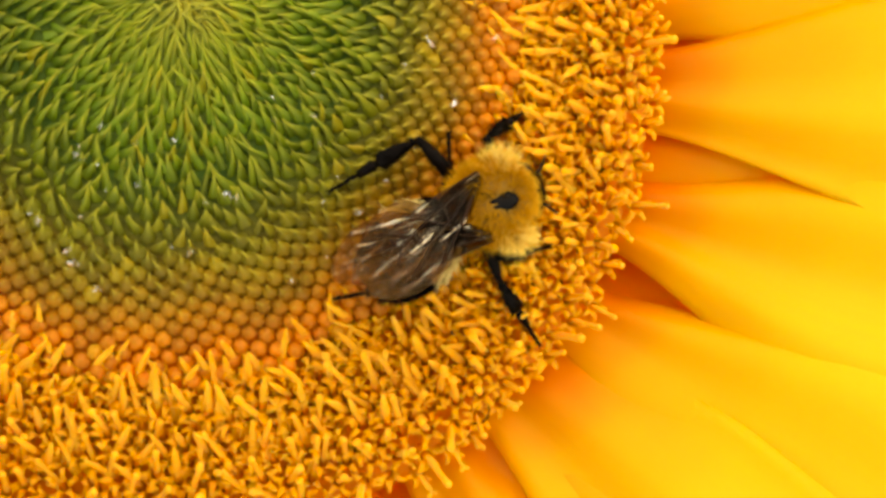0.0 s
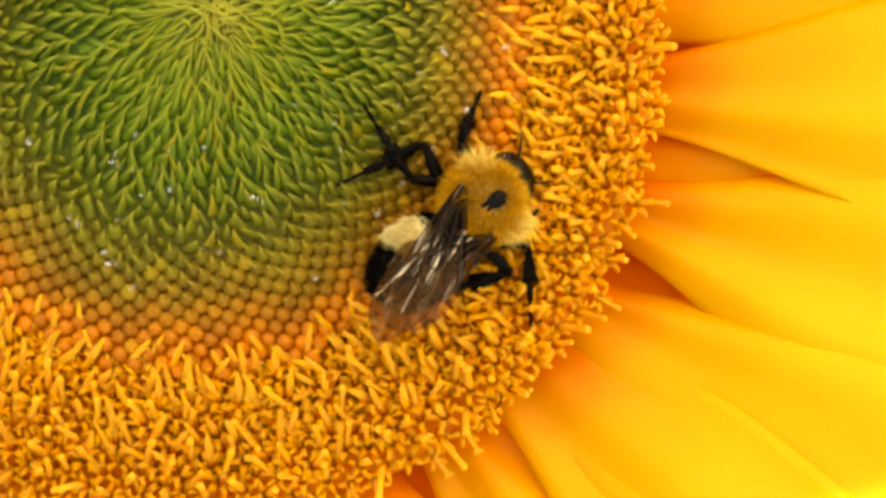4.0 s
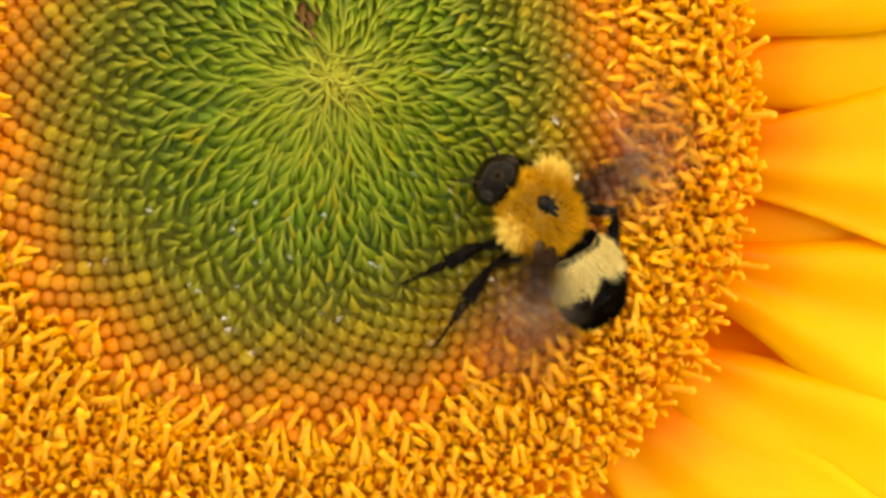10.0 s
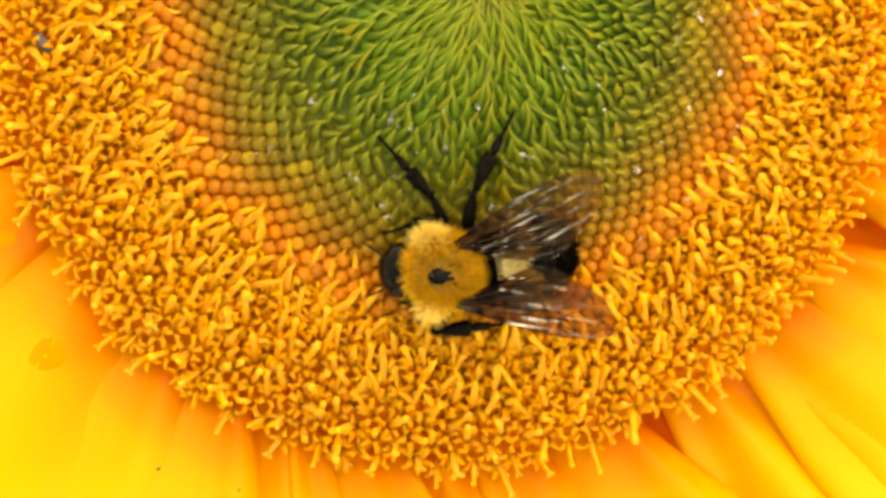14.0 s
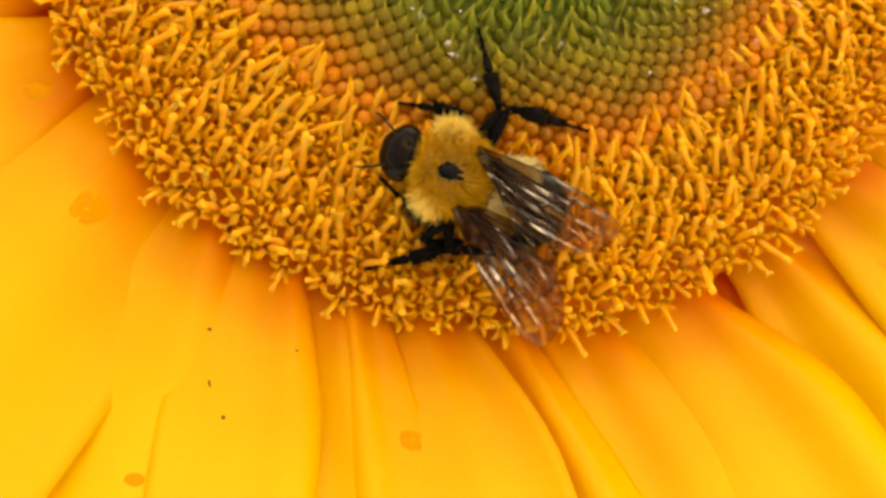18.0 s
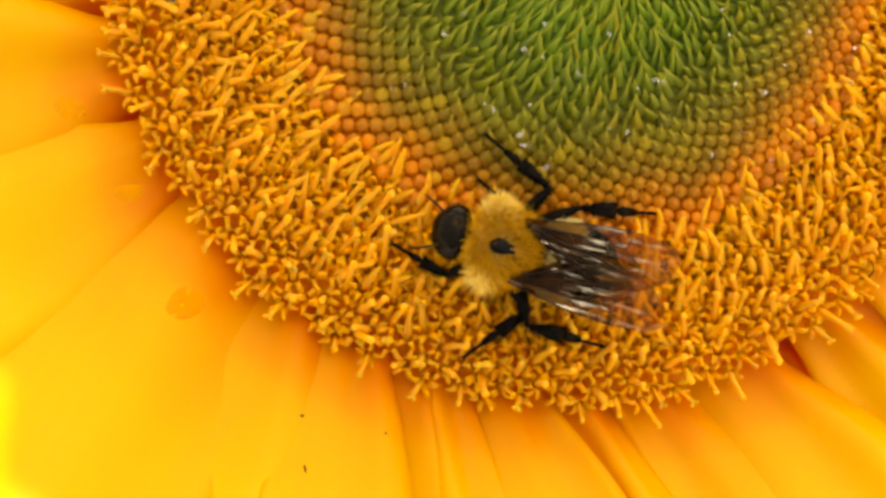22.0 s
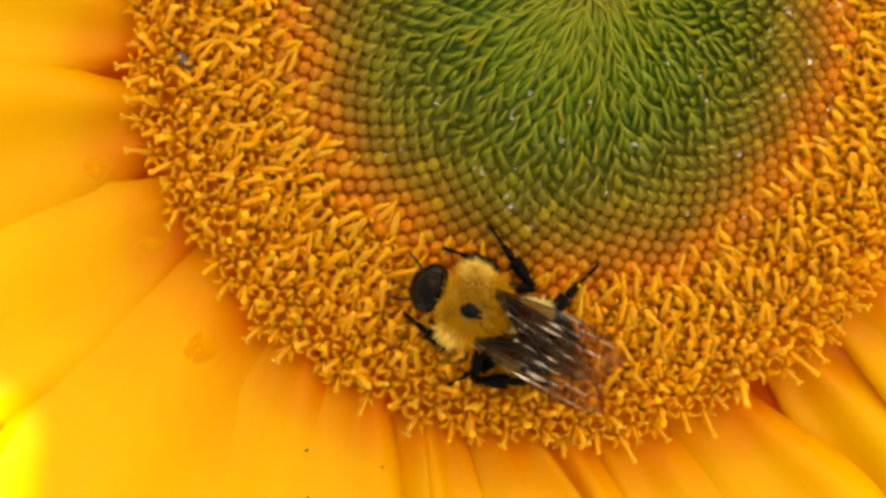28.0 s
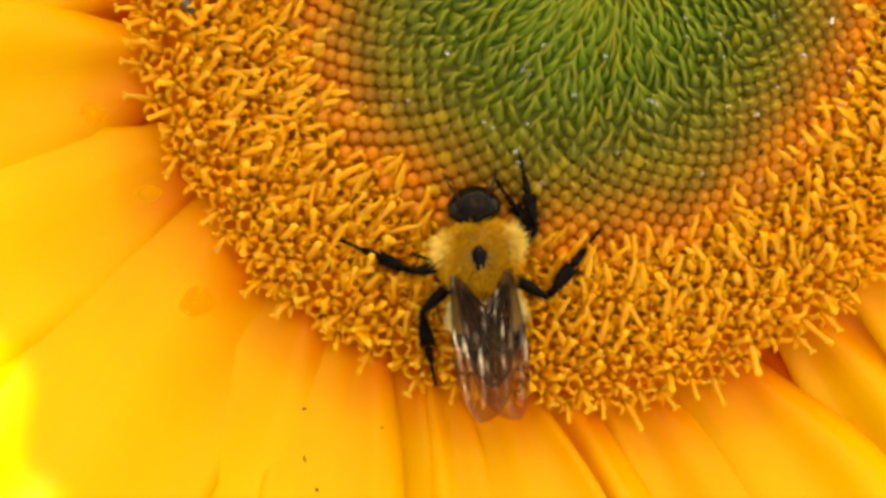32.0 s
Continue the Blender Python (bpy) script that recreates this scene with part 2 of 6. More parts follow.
def wing_material():
    m, tree, b = shader("smoky wing membrane", 0.35, 0.1)
    tc = tree.nodes.new("ShaderNodeTexCoord")
    n = noise_tex(tree, tc.outputs["Object"], 700.0)
    sx = tree.nodes.new("ShaderNodeSeparateXYZ")
    tree.links.new(tc.outputs["Object"], sx.inputs[0])
    far = math_node(tree, "MULTIPLY", sx.outputs[0], 0.08 / MM)
    amber = ramp(tree, far, [(0.0, (0.012, 0.009, 0.007)), (0.55, (0.020, 0.012, 0.008)), (0.75, (0.10, 0.05, 0.016)), (1.0, (0.26, 0.12, 0.03))])
    tree.links.new(tinted(tree, amber, n, 0.7, 1.2), b.inputs["Base Color"])
    mp = tree.nodes.new("ShaderNodeMapping")
    mp.inputs["Scale"].default_value = (200, 2900, 200)
    tree.links.new(tc.outputs["Object"], mp.inputs[0])
    crease = math_node(tree, "ADD", noise_tex(tree, mp.outputs[0], 1.0, 4.0), math_node(tree, "MULTIPLY", noise_tex(tree, tc.outputs["Object"], 1500.0), 0.12))
    bump(tree, b, crease, 0.35, 0.0003)
    t = tree.nodes.new("ShaderNodeBsdfTransparent")
    tree.links.new(ramp(tree, far, [(0.0, (0.48, 0.39, 0.29)), (0.3, (0.58, 0.47, 0.35)), (0.55, (0.76, 0.63, 0.47)), (0.75, (0.82, 0.67, 0.48)), (1.0, (0.86, 0.70, 0.49))]), t.inputs[0])
    shine = tree.nodes.new("ShaderNodeBsdfGlossy")
    shine.inputs["Roughness"].default_value = 0.22
    shine.inputs[0].default_value = (0.92, 0.78, 0.52, 1)
    tree.links.new(b.inputs["Normal"].links[0].from_socket, shine.inputs["Normal"])
    film = tree.nodes.new("ShaderNodeMixShader")
    gloss = ramp(tree, noise_tex(tree, mp.outputs[0], 1.0, 2.0), [(0.55, (0.010,) * 3), (0.60, (0.08,) * 3), (0.66, (0.6,) * 3)])
    fade = ramp(tree, far, [(0.0, (0.5,) * 3), (0.3, (1,) * 3), (0.7, (0.8,) * 3), (0.95, (0.2,) * 3)])
    tree.links.new(math_node(tree, "MULTIPLY", gloss, fade), film.inputs[0])
    tree.links.new(t.outputs[0], film.inputs[1])
    tree.links.new(shine.outputs[0], film.inputs[2])
    mix = tree.nodes.new("ShaderNodeMixShader")
    dense = math_node(tree, "MULTIPLY_ADD", sx.outputs[0], 0.006 / MM, 0.06)
    tree.links.new(math_node(tree, "MAXIMUM", dense, 0.05), mix.inputs[0])
    tree.links.new(film.outputs[0], mix.inputs[1])
    tree.links.new(b.outputs[0], mix.inputs[2])
    tree.links.new(mix.outputs[0], tree.nodes["Material Output"].inputs[0])
    return m


M_WING = wing_material()


def drop_material():
    m, tree, b = shader("clear nectar", 0.03, 0.5)
    b.inputs["Transmission Weight"].default_value = 1.0
    b.inputs["IOR"].default_value = 1.65
    b.inputs["Base Color"].default_value = (1.0, 0.92, 0.55, 1)
    return m


M_DROP = drop_material()


def ground_material():
    m, tree, b = shader("grey gravel ground", 0.9, 0.2)
    tc = tree.nodes.new("ShaderNodeTexCoord")
    a = noise_tex(tree, tc.outputs["Object"], 3.0, 6.0)
    c = noise_tex(tree, tc.outputs["Object"], 60.0, 4.0)
    col = mixed(tree, a, (0.07, 0.072, 0.066), (0.14, 0.14, 0.13))
    tree.links.new(tinted(tree, col, c, 0.6, 1.2), b.inputs["Base Color"])
    bump(tree, b, c, 0.6, 0.01)
    return m


M_BLOT = plain("petal blemish", (0.68, 0.225, 0.006), 0.6, 0.1, 900.0)
M_HUSK = plain("grey-brown husk", (0.10, 0.075, 0.06), 0.5, 0.4, 1500.0)
M_SPECK = plain("dark dirt speck", (0.045, 0.028, 0.005), 0.85, 0.0, 1500.0)
M_GROUND = ground_material()
M_WITHERED = plain("withered bract", (0.17, 0.075, 0.018), 0.7, 0.15, 900.0)
M_FLECK = plain("white fleck", (0.62, 0.62, 0.58), 0.5, 0.3, 900.0)


# ---- mesh helpers ----
def mesh_of(name, verts, faces, materials, scale=MM, smooth=True, slots=None, along=None):
    me = bpy.data.meshes.new(name)
    me.from_pydata((np.asarray(verts, float) * scale).tolist(), [], [list(map(int, f)) for f in faces])
    for m in materials:
        me.materials.append(m)
    if slots is not None:
        me.polygons.foreach_set("material_index", np.asarray(slots, np.int32))
    me.polygons.foreach_set("use_smooth", np.full(len(me.polygons), smooth))
    if along is not None:
        me.attributes.new("along", "FLOAT", "POINT").data.foreach_set("value", np.asarray(along, np.float32))
    me.update()
    return me


def part(name, mesh, parent, label="", m=None):
    ob = new(name, mesh)
    ob.parent = parent
    if m is not None:
        ob.matrix_basis = m
    if label:
        ob["label"] = label
    return ob


def rings(sections, sides, cap_start=True, cap_end=True):
    """Verts and faces of a skin over sections (centre, half width x, half width y, axis x, axis y)."""
    verts, faces = [], []
    for c, wx, wy, ax, ay in sections:
        for k in range(sides):
            a = 2 * math.pi * k / sides
            verts.append(np.array(c, float) + math.cos(a) * wx * np.array(ax, float) + math.sin(a) * wy * np.array(ay, float))
    for s in range(len(sections) - 1):
        for k in range(sides):
            a, b = s * sides + k, s * sides + (k + 1) % sides
            faces.append((a, b, b + sides, a + sides))
    if cap_start:
        faces.append(tuple(range(sides))[::-1])
    if cap_end:
        faces.append(tuple(range((len(sections) - 1) * sides, len(sections) * sides)))
    return verts, faces


def tube(points, radii, sides=6, flat=1.0):
    """A tube along points; flat squeezes it across its second side."""
    pts = [np.array(p, float) for p in points]
    sec = []
    for k, p in enumerate(pts):
        d = pts[min(k + 1, len(pts) - 1)] - pts[max(k - 1, 0)]
        d /= np.linalg.norm(d)
        up = np.array((0, 0, 1.0)) if abs(d[2]) < 0.9 else np.array((0, 1.0, 0))
        ax = np.cross(up, d)
        ax /= np.linalg.norm(ax)
        ay = np.cross(d, ax)
        sec.append((p, radii[k], radii[k] * flat, ax, ay))
    return rings(sec, sides)


def joined(pieces):
    verts, faces, slots, n = [], [], [], 0
    for k, piece in enumerate(pieces):
        v, f = piece[0], piece[1]
        verts.extend(v)
        faces.extend([tuple(i + n for i in g) for g in f])
        slots.extend([piece[2] if len(piece) > 2 else 0] * len(f))
        n += len(v)
    return verts, faces, slots


def ball(c, rx, ry, rz, rows=14, sides=20, sharp=1.0):
    v, f = [], []
    c = np.array(c, float)
    for i in range(rows + 1):
        a = math.pi * i / rows
        for k in range(sides):
            b = 2 * math.pi * k / sides
            s = math.sin(a) ** sharp
            v.append(c + (-math.cos(a) * rx, s * math.cos(b) * ry, s * math.sin(b) * rz))
    for i in range(rows):
        for k in range(sides):
            p, q = i * sides + k, i * sides + (k + 1) % sides
            f.append((p, p + sides, q + sides, q))
    return v, f


rng = np.random.default_rng(7)


# ---- the sunflower's head ----
def surf(x, y):
    return 2.5 - 0.11 * x - 0.066 * y - 0.0034 * (x * x + y * y)


def seat(r, th):
    """A place on the head at distance r from the growing point, its normal and its way outwards."""
    x = r * math.cos(th) + OFF_X * r / RIM
    y = r * math.sin(th) + OFF_Y * r / RIM
    n = np.array((0.11 + 0.0068 * x, 0.066 + 0.0068 * y, 1.0))
    n /= np.linalg.norm(n)
    d = np.array((math.cos(th), math.sin(th), 0.0))
    d -= n * (d @ n)
    return np.array((x, y, surf(x, y))), n, d / np.linalg.norm(d)


def stand(p, n, d, lean, swing=0.0, turn=0.0, size=1.0, sink=0.0):
    """A 4 x 4 array: local z leans from n towards d by lean, local y lies near d."""
    z = math.cos(lean) * n + math.sin(lean) * d
    side = np.cross(n, d)
    z = z + math.sin(swing) * side
    z /= np.linalg.norm(z)
    y = d - z * (d @ z)
    y /= np.linalg.norm(y)
    x = np.cross(y, z)
    c, s = math.cos(turn), math.sin(turn)
    x, y = c * x + s * y, c * y - s * x
    m = np.eye(4)
    m[:3, 0], m[:3, 1], m[:3, 2], m[:3, 3] = x * size, y * size, z * size, p - n * sink
    return m


def spike(wide, long, hook):
    """A broad-based, round-backed bract with hollow sides that narrows to a fine point; also its heights from 0 to 1."""
    sec, along = [], []
    for h, w, d, k in ((0, 1.0, 0.5, 0), (0.2, 0.88, 0.44, 0.0), (0.4, 0.64, 0.34, 0.05), (0.6, 0.40, 0.24, 0.2), (0.8, 0.19, 0.12, 0.52), (1.0, 0.015, 0.015, 1.0)):
        sec.append(((0, hook * k, h * long), wide * w, wide * d, (1, 0, 0), (0, 1, 0)))
        along += [h] * 6
    return (*rings(sec, 6, cap_start=False), along)


def thread(wide, long, hook):
    sec, along = [], []
    for h, w, k in ((0, 0.8, 0), (0.3, 1.0, 0.05), (0.65, 0.6, 0.4), (1.0, 0.06, 1.0)):
        sec.append(((0, hook * k, h * long), wide * w, wide * w * 0.6, (1, 0, 0), (0, 1, 0)))
        along += [0.35 + 0.6 * h] * 5
    return (*rings(sec, 5, cap_start=False), along)


def bud(tip):
    """A round closed floret; tip is how far its bract's point still stands over it, towards the growing point."""
    sec = [((0, 0, z), w, w, (1, 0, 0), (0, 1, 0)) for z, w in ((-0.7, 0.60), (-0.12, 0.73), (0.15, 0.70), (0.38, 0.53 - 0.06 * tip), (0.53, 0.30 - 0.04 * tip))]
    sec.append(((0, -0.30 * tip, 0.60 + 0.22 * tip), 0.10 + 0.04 * tip, 0.10, (1, 0, 0), (0, 1, 0)))
    sec.append(((0, -0.80 * tip, 0.62 + 0.62 * tip), 0.02, 0.02, (1, 0, 0), (0, 1, 0)))
    along = [0.0] * 24 + [0.1] * 8 + [0.2] * 8 + [0.35 + 0.3 * min(tip, 1)] * 8 + [0.4 + 0.5 * min(tip, 1)] * 8
    return (*rings(sec, 8, cap_start=False), along)


def lobes(high, wide):
    """A corolla: a five-sided tube that opens into five narrow, curled-back lobes."""
    v, f = [], []
    for z, w in ((0.0, 0.36), (high * 0.55, 0.46), (high, 0.56)):
        v += [(w * math.cos(1.2566 * k), w * math.sin(1.2566 * k), z) for k in range(5)]
    for s in range(2):
        f += [(s * 5 + k, s * 5 + (k + 1) % 5, s * 5 + 5 + (k + 1) % 5, s * 5 + 5 + k) for k in range(5)]
    for k in range(5):
        a, n = 1.2566 * (k + 0.5), len(v)
        c, s = math.cos(a), math.sin(a)
        # a narrow lobe: three cross-sections of three points, keeled below, and a point that curls down
        for out, side, z, deep in ((0.72, 0.26, 0.20, 0.15), (wide, 0.21, 0.34, 0.16), (wide + 0.3, 0.15, 0.26, 0.14)):
            v += [(out * c + side * s, out * s - side * c, high + z), (out * c - side * s, out * s + side * c, high + z), (out * c, out * s, high + z + deep), (out * c, out * s, high + z - deep)]
        v.append(((wide + 0.52) * c, (wide + 0.52) * s, high))
        p, q = 10 + k, 10 + (k + 1) % 5
        f += [(p, n + 2, n), (p, q, n + 2), (q, n + 1, n + 2), (p, n, n + 3), (q, n + 3, n + 1)]
        for i in (n, n + 4):
            f += [(i, i + 2, i + 6, i + 4), (i + 2, i + 1, i + 5, i + 6), (i + 1, i + 3, i + 7, i + 5), (i + 3, i, i + 4, i + 7)]
        f += [(n + 8, n + 10, n + 12), (n + 10, n + 9, n + 12), (n + 9, n + 11, n + 12), (n + 11, n + 8, n + 12)]
    return v, f


def column(long, tip, bend):
    """A pollen column: 0 pointed, 1 clubbed, 2 with a forked tip."""
    pts = [(0, 0, 0.3), (0, bend * 0.2, long * 0.35), (0, bend * 0.6, long * 0.7), (0, bend, long)]
    if tip == 0:
        pts[-1:] = [(0, bend * 0.85, long * 0.88), (0, bend, long)]
        return [tube(pts, (0.30, 0.38, 0.32, 0.19, 0.05), 7, 0.8)]
    if tip == 1:
        pts[-1:] = [(0, bend * 0.86, long * 0.84), (0, bend * 0.96, long * 0.95), (0, bend, long + 0.08), (0, bend * 1.03, long + 0.24)]
        return [tube(pts, (0.34, 0.32, 0.25, 0.25, 0.33, 0.33, 0.17), 7)]
    fork = []
    for s in (-1, 1):
        fork.append(tube([(0, bend, long * 0.9), (0.18 * s, bend * 1.05, long + 0.12), (0.40 * s, bend * 1.15, long + 0.24), (0.54 * s, bend * 1.25, long + 0.06)], (0.22, 0.25, 0.25, 0.14), 6))
    return [tube(pts, (0.33, 0.33, 0.28, 0.25), 7)] + fork


sunflower = tagged(new("sunflower"), "open yellow sunflower head with a green centre on a stem", "flower")

# receptacle
v, f, n_r, n_s = [], [], 46, 96
for i in range(n_r + 1):
    r = 0.02 + (RIM - 1.4) * i / n_r
    for k in range(n_s):
        p, n, d = seat(r, 2 * math.pi * k / n_s)
        deep = 0.55 + 1.05 * min(max((r - 27.6) / 3.0, 0), 1) + 0.5 * max(r - RIM + 5, 0)
        v.append(p - n * deep)
for i in range(n_r):
    for k in range(n_s):
        a, b = i * n_s + k, i * n_s + (k + 1) % n_s
        f.append((a, a + n_s, b + n_s, b))
base = len(v)
for r, z in ((0.96, -11.0), (0.7, -17.0), (0.3, -22.0), (0.2, -24.0)):
    for k in range(n_s):
        p, n, d = seat(RIM * r, 2 * math.pi * k / n_s)
        v.append((p[0], p[1], z - 0.11 * p[0] - 0.066 * p[1]))
for s in range(4):
    for k in range(n_s):
        a, b = base + (s - 1) * n_s + k, base + (s - 1) * n_s + (k + 1) % n_s
        f.append((a, a + n_s, b + n_s, b))
f.append(tuple(range(base + 3 * n_s, base + 4 * n_s))[::-1])
f.append(tuple(range(n_s))[::-1])
part("receptacle", mesh_of("receptacle", v, f, [M_RECEPTACLE]), sunflower, "dark fleshy flower base")
stem = part("stem", mesh_of("stem", *tube([(0.0, 0.0, -21), (1, 2, -120), (6, 14, -420), (4, 22, -800), (0, 26, -1210)], (8.5, 8, 9, 11, 13), 16), [M_STEM]), sunflower, "rough green stem")

GOLDEN = math.pi * (3 - math.sqrt(5))
NEAR = (3.0, -26.0)  # the stretch of the head over which the insect walks
spikes = [spike(w, l, h) for w, l, h in ((0.58, 2.6, -0.15), (0.62, 2.4, -0.1), (0.54, 2.9, -0.25), (0.64, 2.3, 0.05))]
threads = [thread(w, l, h) for w, l, h in ((0.24, 3.0, 0.5), (0.20, 3.4, 0.3), (0.27, 2.6, 0.7))]
buds = [bud(t) for t in (0.08, 0.25, 0.5, 0.8, 1.15)]
florets = []
for long, tip, bend in ((5.1, 0, 0.6), (4.6, 0, 0.9), (5.0, 1, 0.7), (4.4, 1, 0.2), (4.8, 1, 0.9), (4.4, 2, 0.6), (4.0, 2, 0.1), (4.5, 0, -0.6)):
    florets.append((column(long, tip, bend), lobes(1.6, 0.98)))

seats = {"bract": [], "withered": [], "bud": [], "floret": []}
k, r = 0, 0.4
while True:
    step = np.interp(r, (0, 5, 10, 20, 27.5, 30.5, 44), (0.38, 0.45, 0.52, 0.64, 0.71, 0.89, 0.92))
    r += step * step / (2 * r)
    th = k * GOLDEN + 0.4
    k += 1
    if r > RIM - 2.2:
        break
    p, n, d = seat(r, th)
    edge = r + rng.normal(0, 0.35)
    if edge < 18.6:
        if r < 3.4:
            m = stand(p, n, d, -math.radians(66 - 2 * r + rng.normal(0, 11)), rng.normal(0, 0.3), 0, rng.uniform(0.75, 1.2), 0.4)
            seats["bract"].append((m, threads[k % 3]))
        else:
            lean = np.interp(r, (3.4, 8, 13, 19), (60, 50, 46, 40))
            m = stand(p, n, d, -math.radians(lean + rng.normal(0, 11)), rng.normal(0, 0.2), rng.normal(0, 0.4), 1.0, 0.55)
            m[:3, 2] *= np.interp(r, (3.4, 8, 14, 19), (0.95, 1.0, 0.92, 0.72)) * rng.uniform(0.8, 1.2) * (1.35 if rng.random() < 0.03 else 1.0)
            m[:3, :2] *= np.interp(r, (3.4, 8, 13, 19), (0.62, 0.86, 1.0, 1.12)) * rng.uniform(0.9, 1.08)
            dry = (p[0] + 3.0) ** 2 + ((p[1] - 5.6) / 1.6) ** 2 < 1.0
            seats["withered" if dry else "bract"].append((m, spikes[int(rng.integers(4))]))
    elif edge < 28.4:
        t = np.interp(r, (18.6, 22.0, 24.5, 27.5), (4.4, 3.3, 1.9, 0.1))
        m = stand(p, n, d, -math.radians(6 + rng.normal(0, 3)), 0, rng.uniform(0, 1), rng.uniform(0.93, 1.06), 0.1 + 0.15 * rng.random())
        seats["bud"].append((m, buds[min(int(t + rng.random() * 0.8), 4)]))
    else:
        u = (r - 28.4) / (RIM - 1.4 - 28.4)
        lean = np.interp(u, (0, 0.3, 0.6, 0.74, 0.86, 1.0), (-66, -62, -58, -48, -2, 44)) + rng.normal(0, 13)
        kind = (0, 1, 7, 0, 1, 0) if u < 0.3 else (0, 2, 3, 1, 2, 0) if u < 0.65 else (2, 3, 4, 5, 3, 4) if u < 0.86 else (3, 2, 6, 3, 3, 5)
        m = stand(p, n, d, math.radians(lean), rng.normal(0, 0.2), rng.uniform(-0.4, 0.4), rng.uniform(0.88, 1.12) * (1.0 if u < 0.86 else 0.74), 1.3)
        seats["floret"].append((m, florets[kind[int(rng.integers(6))]], stand(p, n, d, math.radians(lean * 0.5), 0, rng.uniform(0, 6), rng.uniform(0.9, 1.12), 1.7)))


def moved(v, m):
    return np.asarray(v, float) @ m[:3, :3].T + m[:3, 3]


def as_pose(m):
    q = m.copy()
    q[:3, 3] *= MM
    return Matrix(q.tolist())


def near_first(rows):
    return sorted(rows, key=lambda s: (s[0][0, 3] - NEAR[0]) ** 2 + (s[0][1, 3] - NEAR[1]) ** 2)


def many(pieces):
    """One vertex array and face list out of many pieces."""
    vv, ff, n = [], [], 0
    for v, f in pieces:
        vv.append(v)
        ff.extend([tuple(i + n for i in g) for g in f])
        n += len(v)
    return np.concatenate(vv), ff


PETALS = [  # angle, length, half width, lift, creases
    (6, 64, 10, -1.2, 1.4), (-7, 66, 10.6, 0.3, 2), (-23.5, 68, 12.4, 1.0, 1.6), (-38, 66, 11.0, -0.2, 1.3),
    (-49, 66, 9.4, 0.4, 2), (-60, 64, 10.2, -0.3, 2.2), (-76.5, 66, 9.6, 0.3, 2.2), (-88.5, 66, 8.4, -0.3, 2.2),
    (-98, 62, 5.6, 0.4, 1.3), (-107.5, 64, 8.4, -0.1, 1.8), (-113, 60, 4.6, 0.6, 1.1), (-118.5, 62, 6.0, -0.3, 1.3),
    (-124, 62, 6.8, 0.5, 1.2), (-131, 64, 8.4, 0.2, 1.2), (-142, 66, 11.2, -0.2, 1.2), (-152, 58, 9.6, -0.1, 2),
    (-163, 56, 10.6, 0.8, 1.5), (-174, 58, 11.0, 0.0, 2), (178, 58, 9.4, 0.5, 2),
]


def swing(deg):
    """How far a petal at that angle is bent sideways from the straight way out."""
    return float(np.interp(deg, (-160, -150, -142, -131, -118, -107, -98, -88, -77, -60, -45, -30), (0, 4, 21, 25, 30, 32, 28, 19, 14, 6, 5, 0)))


# the far side of the flower
for k, a in enumerate((172, 160, 147, 134, 121, 108, 95, 82, 69, 56, 43, 30, 18)):
    PETALS.append((a, 58 + 2 * (k % 3), 9.1, 0.6 if k % 2 == 0 else -0.7, 2))
PETALS.append((-15.5, 60, 9.2, -2.2, 2))

# a lower row of petals behind the gaps of the upper one
PETALS += [(a, 34 if -152 < a < -141 else 60, 9.2, -4.6, 2) for a in (0.5, -30.5, -45, -54, -66, -82, -98, -110, -121, -132, -145.5, -157.5, -169)]
PETALS += [(a, 58, 9.2, -2.8, 2) for a in range(12, 180, 13)]


def petal_height(s, u, half, creases, seed):
    """Height over the petal's chord, in millimetres, at s mm out and u across (-1 to 1)."""
    k = s / 60.0
    fold = 1.25 * math.cos(math.pi * creases * u + seed) * (0.35 + 0.65 * math.sin(math.pi * min(k * 1.1, 1.0))) * (0.6 + 0.4 * math.sin(seed * 3 + u * 2))
    fold -= 0.8 * math.exp(-((u - 0.22 * math.sin(seed * 2)) / 0.3) ** 2) * math.exp(-k * 2.2)
    cup = -1.7 * u * u * math.exp(-k * 2.6) - 0.3 * u * u
    wave = 0.5 * math.sin(s * 0.16 + seed * 5 + u) * abs(u) ** 1.5
    return fold + cup + wave + 2.4 * math.sin(k * 2.2) - 5.5 * max(k - 0.6, 0) ** 2 * (1 + 0.8 * math.sin(seed * 7))


